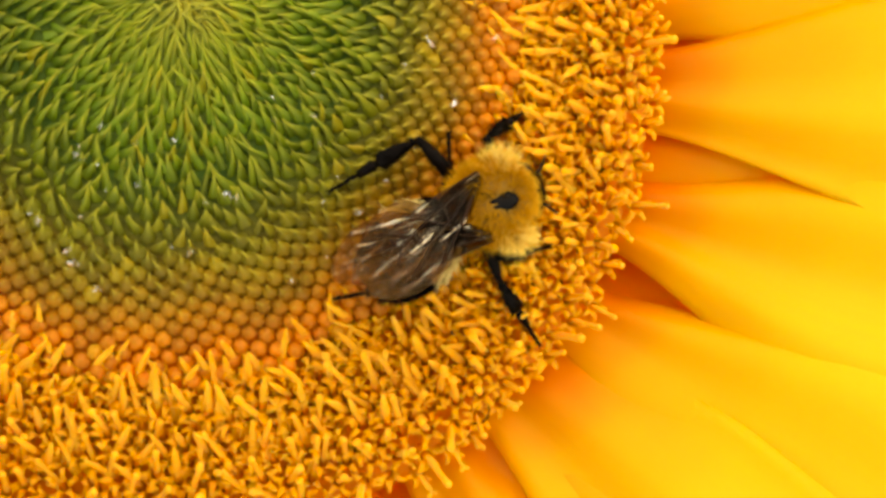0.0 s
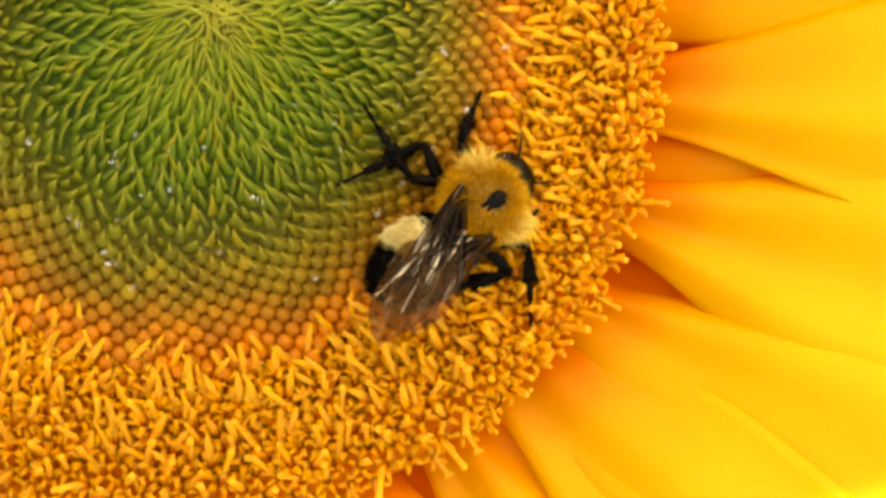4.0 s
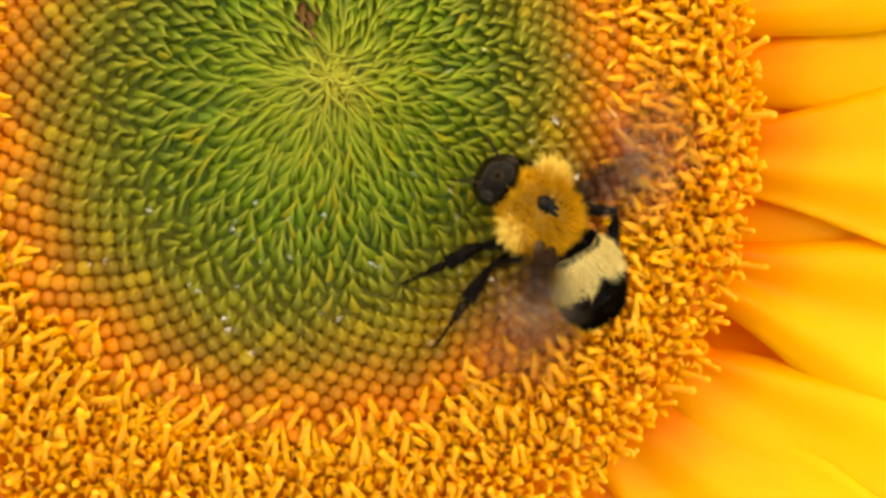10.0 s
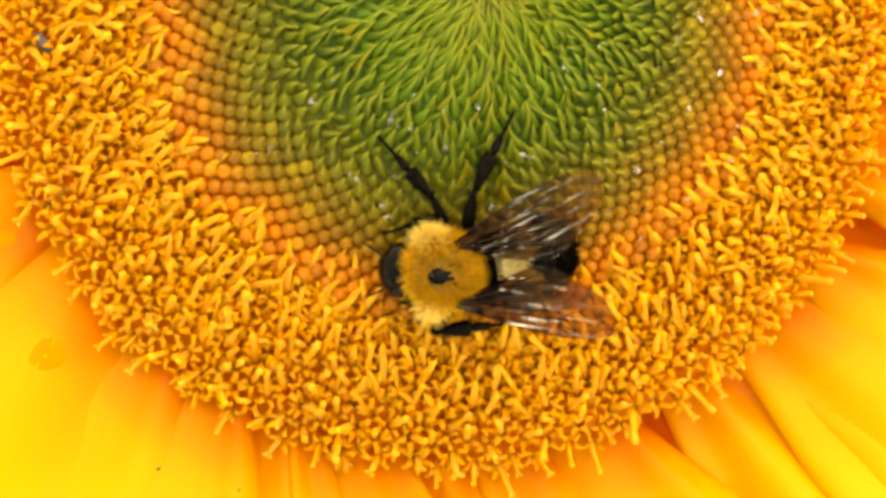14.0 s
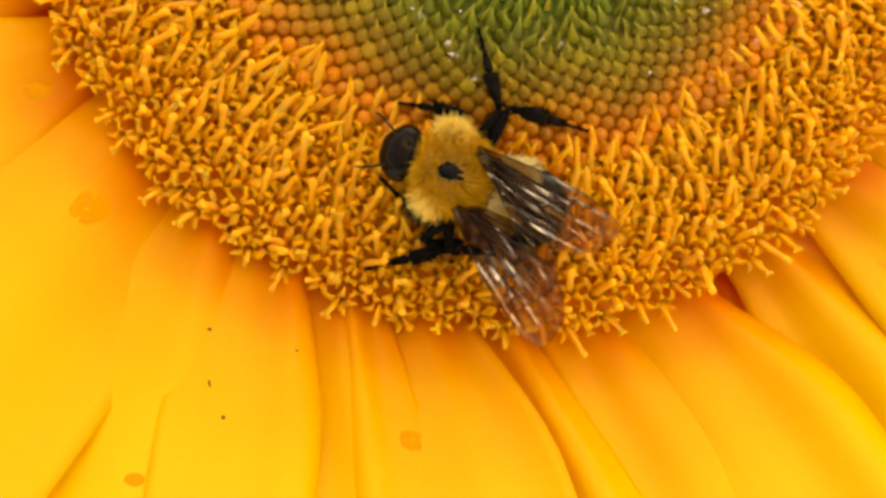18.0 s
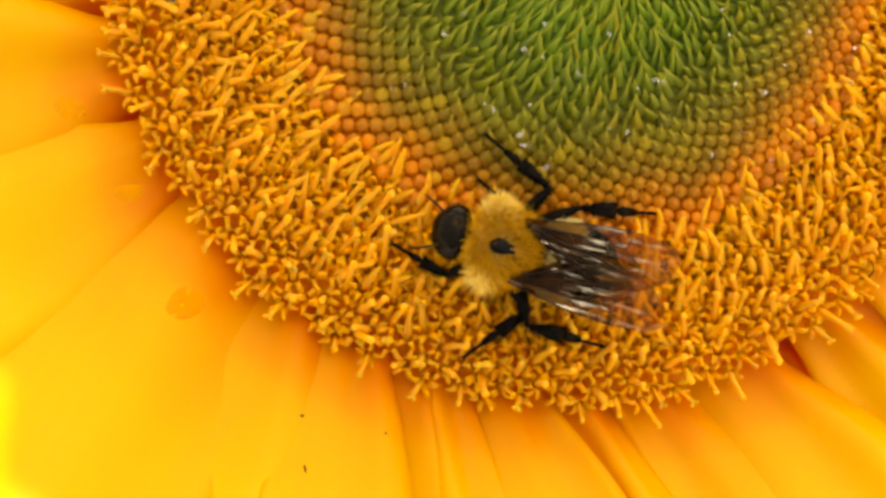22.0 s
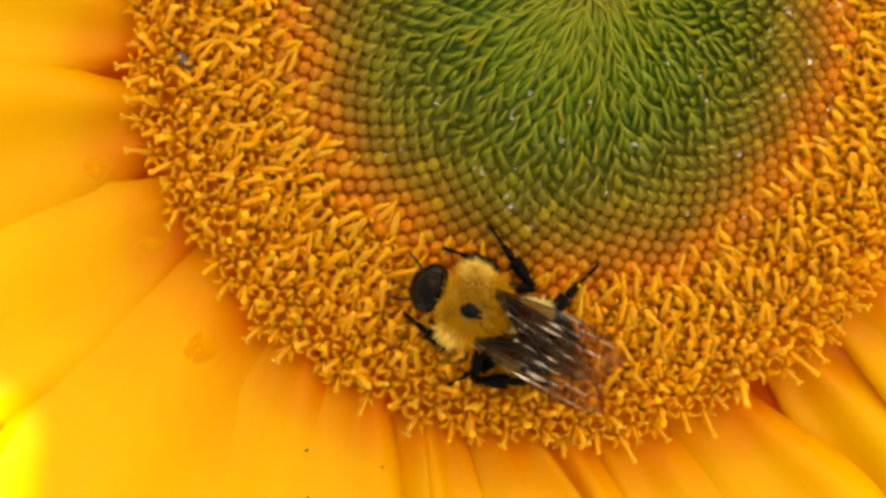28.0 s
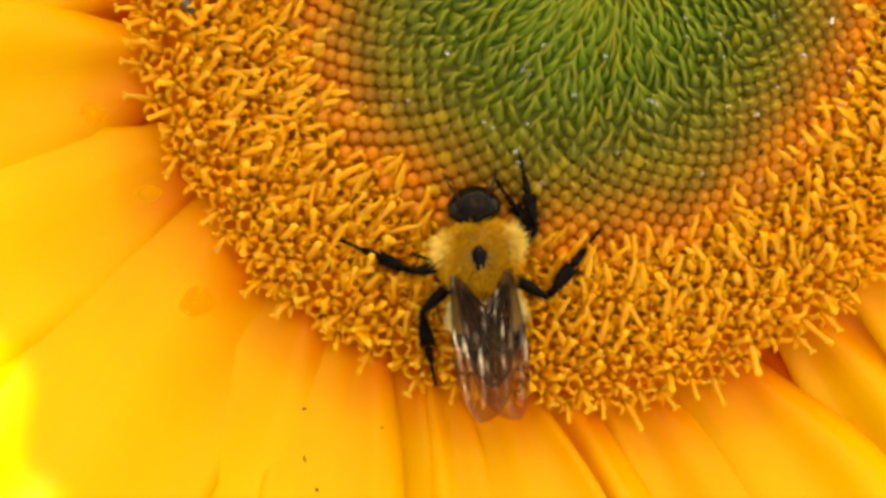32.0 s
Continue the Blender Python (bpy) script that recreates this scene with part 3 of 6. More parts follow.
def petal_mesh(length, half, creases, seed, foot):
    n_s, n_u = 34, 16
    v, f = [], []
    for side in (0, 1):
        for i in range(n_s + 1):
            s = length * i / n_s
            k = s / length
            g = min(k / (0.45 if foot < 3.5 else 0.32), 1.0)
            w = foot + (half - foot) * g * g * (3 - 2 * g)
            if k > 0.55:
                w *= math.sqrt(max(1 - ((k - 0.55) / 0.452) ** 2.2, 0.0004))
            for j in range(n_u + 1):
                u = 2 * j / n_u - 1
                y = u * w + 0.8 * math.sin(seed * 4 + s * 0.07) * k
                v.append((s, y, petal_height(s, u, half, creases, seed) - 0.28 * side))
    per = (n_s + 1) * (n_u + 1)
    for i in range(n_s):
        for j in range(n_u):
            a = i * (n_u + 1) + j
            f.append((a, a + n_u + 1, a + n_u + 2, a + 1))
            f.append((per + a, per + a + 1, per + a + n_u + 2, per + a + n_u + 1))
    for i in range(n_s):
        for j, flip in ((0, 0), (n_u, 1)):
            a, b = i * (n_u + 1) + j, (i + 1) * (n_u + 1) + j
            f.append((a, per + a, per + b, b) if not flip else (a, b, per + b, per + a))
    for j in range(n_u):
        a, b = n_s * (n_u + 1) + j, j
        f.append((a, per + a, per + a + 1, a + 1))
        f.append((b, b + 1, per + b + 1, per + b))
    return mesh_of("petal", v, f, [M_PETAL])


PETAL_START = RIM - 6.0
petal_skins = []
for num, (deg, length, half, lift, creases) in enumerate(PETALS):
    foot = 2.8 if deg in (-23.5, -38) else 3.2 if deg in (6, -7) else 6.3 if deg == -142 else 3.6 if deg in (-131, -152, -163, -174) else min(4.3, half * 0.52)
    bent = swing(deg)
    begin = PETAL_START + (2.4 if lift == -4.6 else 0.0)
    # the angle is seen from the growing point; the foot stands on the rim
    ray = np.array((math.cos(math.radians(deg)), math.sin(math.radians(deg))))
    mid = ray @ (OFF_X, OFF_Y)
    far = mid + math.sqrt(mid * mid + begin ** 2 - OFF_X ** 2 - OFF_Y ** 2)
    x, y = far * ray
    deg = math.degrees(math.atan2(y - OFF_Y, x - OFF_X))
    th2 = math.radians(deg)
    z = -0.11 * x - 0.066 * y - 6.9 + 0.8 * lift
    tilt = math.degrees(math.atan(-0.11 * math.cos(th2) - 0.066 * math.sin(th2))) + 10.0 + 1.5 * math.sin(num * 2.3)
    place = pose(x * MM, y * MM, z * MM, -6, -tilt, deg + bent)
    one = part("petal", petal_mesh(length, half, creases, num * 1.37, foot), sunflower, "", place)
    petal_skins.append((one, BVHTree.FromPolygons([place @ p.co for p in one.data.vertices], [tuple(p.vertices) for p in one.data.polygons])))


def on_petal(x, y):
    """The topmost petal over a place, the point on it and its normal."""
    best = None
    for one, tree in petal_skins:
        p, n, _, _ = tree.ray_cast(Vector((x * MM, y * MM, 0.06)), Vector((0, 0, -1)))
        if p is not None and (best is None or p.z > best[1].z):
            best = (one, p, tree)
    return best


def patch(name, material, x, y, rx, ry, turn, high, seed):
    """A thin uneven spot that follows a petal's skin, as a part of it."""
    one, mid, tree = on_petal(x, y)
    v, f, r = [], [], np.random.default_rng(seed)
    edge = 1 + 0.16 * np.convolve(r.normal(0, 1, 22), (0.25, 0.5, 0.25), "same")[3:19]
    c, s = math.cos(math.radians(turn)), math.sin(math.radians(turn))
    back = one.matrix_basis.inverted()
    for k, up in ((1.0, -0.03), (0.93, high), (0.6, high * 1.2), (0.25, high * 1.3)):
        for a in range(16):
            px, py = rx * k * edge[a] * math.cos(a * math.pi / 8), ry * k * edge[a] * math.sin(a * math.pi / 8)
            p, n, _, _ = tree.ray_cast(Vector(((x + c * px - s * py) * MM, (y + s * px + c * py) * MM, 0.06)), Vector((0, 0, -1)))
            v.append(back @ ((p or mid) + Vector((0, 0, up * MM))))
    for i in range(3):
        f += [(i * 16 + a, i * 16 + (a + 1) % 16, i * 16 + 16 + (a + 1) % 16, i * 16 + 16 + a) for a in range(16)]
    f.append(tuple(range(48, 64)))
    return part(name, mesh_of(name, v, f, [material], 1.0), one)


for k, (x, y, rx, ry, turn) in enumerate(((-38.2, -34.9, 1.7, 1.5, 20), (-43.2, -24.8, 1.25, 0.8, 10), (-48.3, -17.4, 1.45, 1.0, -30), (-10.7, -53.5, 1.2, 0.95, 0), (-32.9, -56.6, 0.8, 0.6, 0))):
    patch("blemish", M_BLOT, x, y, rx, ry, turn, 0.012, k)
for k, (x, y, rx, ry) in enumerate(((-27.9, -44.6, 0.24, 0.14), (-27.6, -49.0, 0.11, 0.42), (-26.3, -51.7, 0.16, 0.22), (-20.6, -46.2, 0.12, 0.14))):
    patch("speck", M_SPECK, x, y, rx * 0.8, ry * 0.8, 15 * k, 0.10, 40 + k)

# bracts, buds and florets: the nearest ones singly, the rest joined
for kind, one, rest, label in (("bract", "bract", "bracts", "pointed green bracts packed in spirals"), ("bud", "floret_bud", "floret_buds", "closed orange and olive floret buds packed in spirals")):
    rows = near_first(seats[kind])
    shared = {}
    for m, (v, f, al) in rows[:300]:
        if id(f) not in shared:
            shared[id(f)] = mesh_of(one, v, f, [M_HEAD_ONE], along=al)
        part(one, shared[id(f)], sunflower, "", as_pose(m))
    v, f = many([(moved(v, m), f) for m, (v, f, al) in rows[300:]])
    al = np.concatenate([al for m, (v_, f_, al) in rows[300:]])
    tagged(part(rest, mesh_of(rest, v, f, [M_HEAD_MANY], along=al), sunflower, label), kind="stuff")

rows = near_first(seats["floret"])
shared = {}
for m, (col, cor), mc in rows[:300]:
    if id(col) not in shared:
        v, f, slots = joined(col)
        shared[id(col)] = (mesh_of("open_floret", v, f, [M_FLORET_ONE]), mesh_of("corolla", *cor, [M_COROLLA_ONE]))
    a, b = shared[id(col)]
    one = part("open_floret", a, sunflower, "", as_pose(m))
    part("corolla", b, one, "orange five-lobed corolla", as_pose(m).inverted() @ as_pose(mc))
v, f = many([(moved(joined(col)[0], m), joined(col)[1]) for m, (col, cor), mc in rows[300:]])
tagged(part("open_florets", mesh_of("open_florets", v, f, [M_FLORET_MANY]), sunflower, "yellow pollen columns of the open florets"), kind="stuff")
v, f = many([(moved(cor[0], mc), cor[1]) for m, (col, cor), mc in rows[300:]])
tagged(part("corollas", mesh_of("corollas", v, f, [M_COROLLA_MANY]), sunflower, "orange corollas of the open florets"), kind="stuff")

for m, (v, f, al) in seats["withered"]:
    part("withered_bract", mesh_of("withered_bract", v, f, [M_WITHERED]), sunflower, "brown withered bract", as_pose(m))

# clear drops on the florets
drops = [(-8.3, -21.2, 0.5), (-8.7, -20.2, 0.4), (-6.4, -23.2, 0.4), (3.5, -15.2, 0.42), (18.7, -2.4, 0.5), (20.7, -7.3, 0.55), (-11, -18, 0.35), (-15.3, -11.4, 0.38),
         (18.1, -10.5, 0.45), (22.6, -11.8, 0.4), (13.8, -16.2, 0.42), (18.4, -18.4, 0.36), (8.7, -21.8, 0.34), (23.8, -1.6, 0.36)]
while len(drops) < 52:
    a, r = rng.uniform(-2.6, 0.3), rng.uniform(9, 27)
    drops.append((r * math.cos(a), r * math.sin(a), rng.uniform(0.14, 0.30)))
for x, y, size in drops:
    # one larger bead with a few smaller ones run together
    size *= 0.95
    beads = [ball((0, 0, 0), size * 0.48, size * 0.36, size * 0.36, 8, 10)]
    for k in range(5):
        a, w, q = rng.uniform(0, 6.28), size * rng.uniform(0.12, 0.30), size * rng.uniform(0.45, 1.15)
        beads.append(ball((q * math.cos(a), q * math.sin(a), -0.05), w, w * 0.8, w * 0.7, 6, 8))
    v, f, _ = joined(beads)
    ob = new("nectar_drop", mesh_of("nectar_drop", v, f, [M_DROP]))
    ob.matrix_basis = pose(x * MM, y * MM, (surf(x, y) + 0.92) * MM, rng.normal(0, 20), rng.normal(0, 20), rng.uniform(0, 180))
    tagged(ob, "tiny clear glistening drop lying on the sunflower florets", "drop", "drops on the florets")

# bits lying on the florets
v, f = ball((0, 0, 0), 1.1, 0.5, 0.42, 10, 14, 1.2)
husk = new("seed_husk", mesh_of("seed_husk", v, f, [M_HUSK]))
husk.matrix_basis = pose(-39.7 * MM, -7.0 * MM, 1.75 * MM, 0, 12, -52)
tagged(husk, "small grey-brown seed husk lying among the yellow florets", "husk")
v, f = tube([(-0.9, 0.3, -0.2), (-0.3, 0.0, 0.35), (0.4, 0.1, 0.4), (0.9, 0.6, 0.0), (1.0, 1.1, -0.4)], (0.05, 0.08, 0.08, 0.06, 0.03), 6)
hair = new("loose_hair", mesh_of("loose_hair", v, f, [M_CHITIN]))
hair.matrix_basis = pose(24.3 * MM, -32.6 * MM, -3.0 * MM, 0, 0, 35)
tagged(hair, "curved black hair stuck on the yellow florets", "hair")
v, f = ball((0, 0, 0), 0.75, 0.34, 0.22, 10, 12, 0.8)
fleck = new("fleck", mesh_of("fleck", v, f, [M_FLECK]))
fleck.matrix_basis = pose(-3.3 * MM, 8.0 * MM, (surf(-3.3, 8.0) + 1.35) * MM, 10, 8, -35)
tagged(fleck, "small white fleck lying on the green bracts", "fleck")
for x, y, z in ((14.4, -19.6, 0.75), (-18.8, -21.7, 3.15)):
    v, f = ball((0, 0, 0), 0.32, 0.16, 0.14, 6, 8)
    ob = new("speck", mesh_of("speck", v, f, [M_SPECK]))
    ob.matrix_basis = pose(x * MM, y * MM, z * MM, 0, 0, 60)
    tagged(ob, "tiny dark speck lying on the floret buds", "speck", "specks on the buds")

# ground far below
g = 400.0
me = mesh_of("ground", [(-g, -g, -1.2), (g, -g, -1.2), (g, g, -1.2), (-g, g, -1.2)], [(0, 1, 2, 3)], [M_GROUND], 1.0)
tagged(new("ground", me), "grey gravel ground far below the flower", "ground", kind="structure")

# an unseen broad leaf on a stalk, added over the head to shade it
M_SHADE_LEAF = plain("green of the added shade leaf", (0.07, 0.12, 0.02), 0.55, 0.3, 60.0)
shade_maker = tagged(new("unseen_shade_plant"), "unseen stalk with one broad green leaf, added to shade the flower", "plant")
SHADE_AT = Vector((0.0, 0.004, 0.0)) + SUN_WAY * 0.42


def shade_edge(a):
    """The added shade leaf's outline, in millimetres, at the angle a."""
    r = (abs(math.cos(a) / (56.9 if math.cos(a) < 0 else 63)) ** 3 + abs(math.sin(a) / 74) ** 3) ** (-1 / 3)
    # teeth and notches are cut to let sunlit slivers onto the outer petals
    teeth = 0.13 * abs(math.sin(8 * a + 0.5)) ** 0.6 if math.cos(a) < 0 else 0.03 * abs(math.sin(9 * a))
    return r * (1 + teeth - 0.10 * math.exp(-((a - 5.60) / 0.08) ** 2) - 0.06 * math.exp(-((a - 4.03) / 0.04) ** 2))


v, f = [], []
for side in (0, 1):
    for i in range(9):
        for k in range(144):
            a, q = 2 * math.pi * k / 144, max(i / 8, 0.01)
            x, y = q * shade_edge(a) * math.cos(a), q * shade_edge(a) * math.sin(a)
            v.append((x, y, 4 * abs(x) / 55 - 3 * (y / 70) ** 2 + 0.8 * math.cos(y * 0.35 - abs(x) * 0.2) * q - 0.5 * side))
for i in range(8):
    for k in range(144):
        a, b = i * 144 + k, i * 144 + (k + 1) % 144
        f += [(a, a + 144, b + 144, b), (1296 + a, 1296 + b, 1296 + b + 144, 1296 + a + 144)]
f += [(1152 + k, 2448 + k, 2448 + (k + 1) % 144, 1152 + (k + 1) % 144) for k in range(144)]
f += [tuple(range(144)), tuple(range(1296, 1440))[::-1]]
part("leaf_blade", mesh_of("leaf_blade", v, f, [M_SHADE_LEAF]), shade_maker, "broad ribbed blade added out of view to block the sun", Matrix.Translation(SHADE_AT))
lx, ly, lz = SHADE_AT / MM
part("leaf_stalk", mesh_of("leaf_stalk", *tube([(lx, ly + 62, lz - 3), (lx, ly + 130, lz + 8), (lx + 4, ly + 200, lz - 40), (lx + 6, ly + 246, lz - 130)], (1.6, 2.2, 2.6, 3.4), 8), [M_STEM]), shade_maker, "green stalk that holds the added shade leaf")
part("stem", mesh_of("stem", *tube([(lx + 6, ly + 250, lz + 20), (lx + 8, ly + 252, lz - 400), (lx, ly + 255, -1210)], (7, 9, 13), 12), [M_STEM]), shade_maker, "upright green stem that carries the added shade leaf")

# ---- the bumblebee ----
def hairs(count, seed, point, lean, length, thick, keep=lambda p: True, clump=0.7):
    """Tapered three-sided hairs; point(rng) gives a root and its normal, lean the way in which they lie."""
    r = np.random.default_rng(seed)
    v, f = [], []
    lean = np.array(lean, float)
    while count:
        p, n = point(r)
        if not keep(p):
            continue
        count -= 1
        tuft_way = np.array(noise.noise_vector(Vector(p * 1.1))) * clump
        d = n + lean * r.uniform(0.5, 1.3) + r.normal(0, 0.2, 3) + tuft_way
        d /= np.linalg.norm(d)
        ln = length * r.uniform(0.6, 1.25)
        side = np.cross(d, (0.3, 0.5, 0.8))
        side /= np.linalg.norm(side)
        up = np.cross(d, side)
        k = len(v)
        droop = r.normal(0, 0.12, 3) * ln + np.array((0, 0, -0.06 * ln))
        for at, w in ((-0.08, 1.0), (0.55, 0.75)):
            c = p + d * ln * at + droop * at * at
            for a in (0, 2.094, 4.189):
                v.append(c + thick * w * (math.cos(a) * side + math.sin(a) * up))
        v.append(p + d * ln + droop)
        for a in range(3):
            b = (a + 1) % 3
            f += [(k + a, k + b, k + 3 + b, k + 3 + a), (k + 3 + a, k + 3 + b, k + 6)]
    return v, f


def on_ball(c, rx, ry, rz):
    c, s = np.array(c, float), np.array((rx, ry, rz), float)

    def point(r):
        q = r.normal(0, 1, 3)
        q /= np.linalg.norm(q)
        n = q / s
        return c + q * s, n / np.linalg.norm(n)

    return point


bee = tagged(new("bumblebee"), "bumblebee with golden furry thorax foraging on the sunflower", "bee")
parts = {}

# thorax
v, f = ball((0, 0, 0), 3.2, 3.1, 2.7, 18, 24)
thorax = part("thorax", mesh_of("thorax", v, f, [M_SKIN_GOLD]), bee, "golden furry thorax with a bald black spot")
spot = (0.55, 0.0, 2.54)
gold = hairs(6500, 3, on_ball((0, 0, 0), 3.15, 3.05, 2.65), (-0.5, 0, 0.05), 1.05, 0.033, lambda p: p[2] > -2.0 and (abs(p[0] - spot[0]) / 1.0) ** 2 + (p[1] / 0.78) ** 2 > 1 or p[2] < 0)
part("thorax_fur", mesh_of("thorax_fur", *gold, [M_FUR_GOLD], smooth=False), thorax, "dense golden fur")
v, f, _ = joined([ball(spot, 0.95, 0.72, 0.30, 10, 16), ball((-0.35, 0.22, 2.6), 0.5, 0.22, 0.16, 6, 10), ball((-0.3, -0.25, 2.6), 0.4, 0.2, 0.16, 6, 10)])
v = [p + 0.07 * np.array(noise.noise_vector(Vector(p * 2.2))) for p in v]
part("bald_patch", mesh_of("bald_patch", v, f, [M_SPOT]), thorax, "shiny black bald spot")


def rear_of_spot(p):
    """Two dark streaks that run back from the bald spot."""
    back = spot[0] - p[0]
    return p[2] > 1.5 and -0.9 < back < 2.0 and abs(abs(p[1]) - 0.55 - 0.15 * back) < 0.2


streaks = hairs(60, 4, on_ball((0, 0, 0), 3.2, 3.1, 2.72), (-0.5, 0, 0.1), 0.8, 0.03, rear_of_spot, 1.0)
part("dark_streaks", mesh_of("dark_streaks", *streaks, [M_FUR_BLACK], smooth=False), thorax, "black hairs behind the bald spot")
tuft = []
for s in (-1, 1):
    tuft.append(hairs(560 if s < 0 else 330, 5 + s, on_ball((1.1, 2.75 * s, 0.9), 0.95, 0.8, 0.8), (0.1, 0.7 * s, 0.5), 1.25, 0.042))
v, f, _ = joined(tuft)
part("shoulder_fur", mesh_of("shoulder_fur", v, f, [M_FUR_TUFT], smooth=False), thorax, "pale yellow fur on both shoulders")
v, f = ball((-0.3, 0, -1.6), 2.6, 2.3, 1.6, 10, 16)
part("underside", mesh_of("underside", v, f, [M_CHITIN]), thorax, "black underside")

# head
v, f = ball((4.45, 0, -0.5), 1.95, 2.35, 1.85, 18, 26)
v = [p + 0.10 * np.array(noise.noise_vector(Vector(p * 0.9))) for p in v]
parts["head"] = head = part("head", mesh_of("head", v, f, [M_FACE]), bee, "shiny black head")
for s in (-1, 1):
    v, f = ball((4.5, 1.74 * s, -0.4), 1.05, 0.70, 1.35, 12, 16)
    part("eye", mesh_of("eye", v, f, [M_EYE]), head, "glossy black compound eye")
    pts = [(4.8, 0.45 * s, -0.3), (5.3, 0.9 * s, 0.35), (5.6, 1.3 * s, 0.6), (6.3, 1.75 * s, 0.35), (7.1, 2.15 * s, -0.2), (7.8, 2.4 * s, -0.8)]
    part("antenna", mesh_of("antenna", *tube(pts, (0.13, 0.11, 0.13, 0.12, 0.12, 0.07), 7), [M_BROWN]), head, "thin dark elbowed antenna")
v, f, _ = joined([ball((4.0 + 0.3 * a, b, 1.27), 0.14, 0.14, 0.12, 6, 8) for a, b in ((0, -0.4), (0.7, 0), (0, 0.4))])
part("ocelli", mesh_of("ocelli", v, f, [M_EYE]), head)
face = hairs(420, 11, on_ball((4.35, 0, -0.5), 1.7, 2.2, 1.82), (0.5, 0, 0.2), 0.5, 0.03, lambda p: p[0] > 3.8)
part("face_fur", mesh_of("face_fur", *face, [M_FUR_BLACK], smooth=False), head, "short black hairs")
part("tongue", mesh_of("tongue", *tube([(5.0, 0, -1.6), (5.3, 0, -2.5), (5.0, 0.1, -3.4), (4.7, 0.15, -4.0)], (0.3, 0.22, 0.15, 0.06), 7), [M_BROWN]), head, "brown tongue reaching into the florets")


# abdomen, in its own space with the waist at the origin
def belly(x):
    """Half width of the abdomen, x mm behind the waist."""
    k = abs(x - 4.35) / 4.65
    return 3.2 * max(1 - k ** 2.3, 0.0) ** 0.56


v, f, cuts = [], [], np.linspace(0.0, 8.96, 40)
for x in cuts:
    w = belly(x) * (1 + 0.025 * math.cos(x * 2 * math.pi / 1.5))
    for a in range(24):
        t = 2 * math.pi * a / 24
        v.append((-x, w * math.cos(t), 0.86 * w * math.sin(t) - 0.035 * x * x * 0.3))
for i in range(39):
    for a in range(24):
        p, q = i * 24 + a, i * 24 + (a + 1) % 24
        f.append((p, q, q + 24, p + 24))
f += [tuple(range(24))[::-1], tuple(range(39 * 24, 40 * 24))]
abdomen = part("abdomen", mesh_of("abdomen", v, f, [M_CHITIN]), bee, "glossy black abdomen with a pale yellow furry band")
parts["abdomen"] = abdomen


def on_belly(lo, hi):
    def point(r):
        x, t = r.uniform(lo, hi), r.uniform(-0.1, math.pi + 0.1)
        w = belly(x)
        n = np.array((0.0, math.cos(t), math.sin(t)))
        return np.array((-x, w * math.cos(t), 0.86 * w * math.sin(t) - 0.0105 * x * x)), n

    return point


band = hairs(3600, 21, on_belly(1.2, 4.1), (-2.3, 0, 0), 1.1, 0.04, lambda p: -p[0] < 4.1 - 1.1 * math.exp(-(p[1] / 0.6) ** 2))
part("pale_band", mesh_of("pale_band", *band, [M_FUR_PALE], smooth=False), abdomen, "pale yellow furry band notched in the middle")
dark = hairs(2600, 22, on_belly(3.6, 8.7), (-1.4, 0, 0), 0.65, 0.032)
dark = joined([dark, hairs(500, 23, on_belly(0.2, 1.1), (-1.0, 0, 0), 0.6, 0.032)])[:2]
part("black_fur", mesh_of("black_fur", *dark, [M_FUR_BLACK], smooth=False), abdomen, "short black fur")


# wings
def blade(x, length, wide):
    """How far the wing reaches before and behind its axis, x mm from the hinge."""
    k = min(max(x / length, 0.0), 1.0)
    end = math.sqrt(max(1 - max((k - 0.55) / 0.452, 0) ** 2.3, 0))
    front = wide * (0.06 + 0.20 * math.sin(math.pi * min(k, 0.75) * 0.66)) * end
    back = wide * (0.05 + 0.70 * min(k / 0.62, 1) ** 0.8) * end
    return front, back


def wing_mesh(length, wide, lead):
    n_s, n_u, v, f = 30, 40, [], []
    for side in (0, 1):
        for i in range(n_s + 1):
            x = length * (0.004 + 0.992 * i / n_s)
            a, b = blade(x, length, wide)
            a = max(a, 0.12)
            b = max(b, 0.12)
            for j in range(n_u + 1):
                u = j / n_u
                y = a - (a + b) * u
                z = 0.12 * math.cos((u + 0.25 * u * u) * 11 * math.pi + 0.9 * math.sin(x * 0.6)) * (1 - 0.55 * x / length) + 0.12 * math.sin(x * 0.9) * u - 0.04 * side
                v.append((x, y * lead, z))
    per = (n_s + 1) * (n_u + 1)
    for i in range(n_s):
        for j in range(n_u):
            a = i * (n_u + 1) + j
            f += [(a, a + 1, a + n_u + 2, a + n_u + 1), (per + a, per + a + n_u + 1, per + a + n_u + 2, per + a + 1)]
    return v, f


def vein_mesh(length, wide, lead, lines):
    out = []
    for spec in lines:
        pts = []
        for k, u in spec:
            a, b = blade(length * k, length, wide)
            pts.append((length * k, (a - (a + b) * u) * lead, 0.12))
        out.append(tube(pts, [0.07 - 0.035 * i / len(pts) for i in range(len(pts))], 5))
    return out


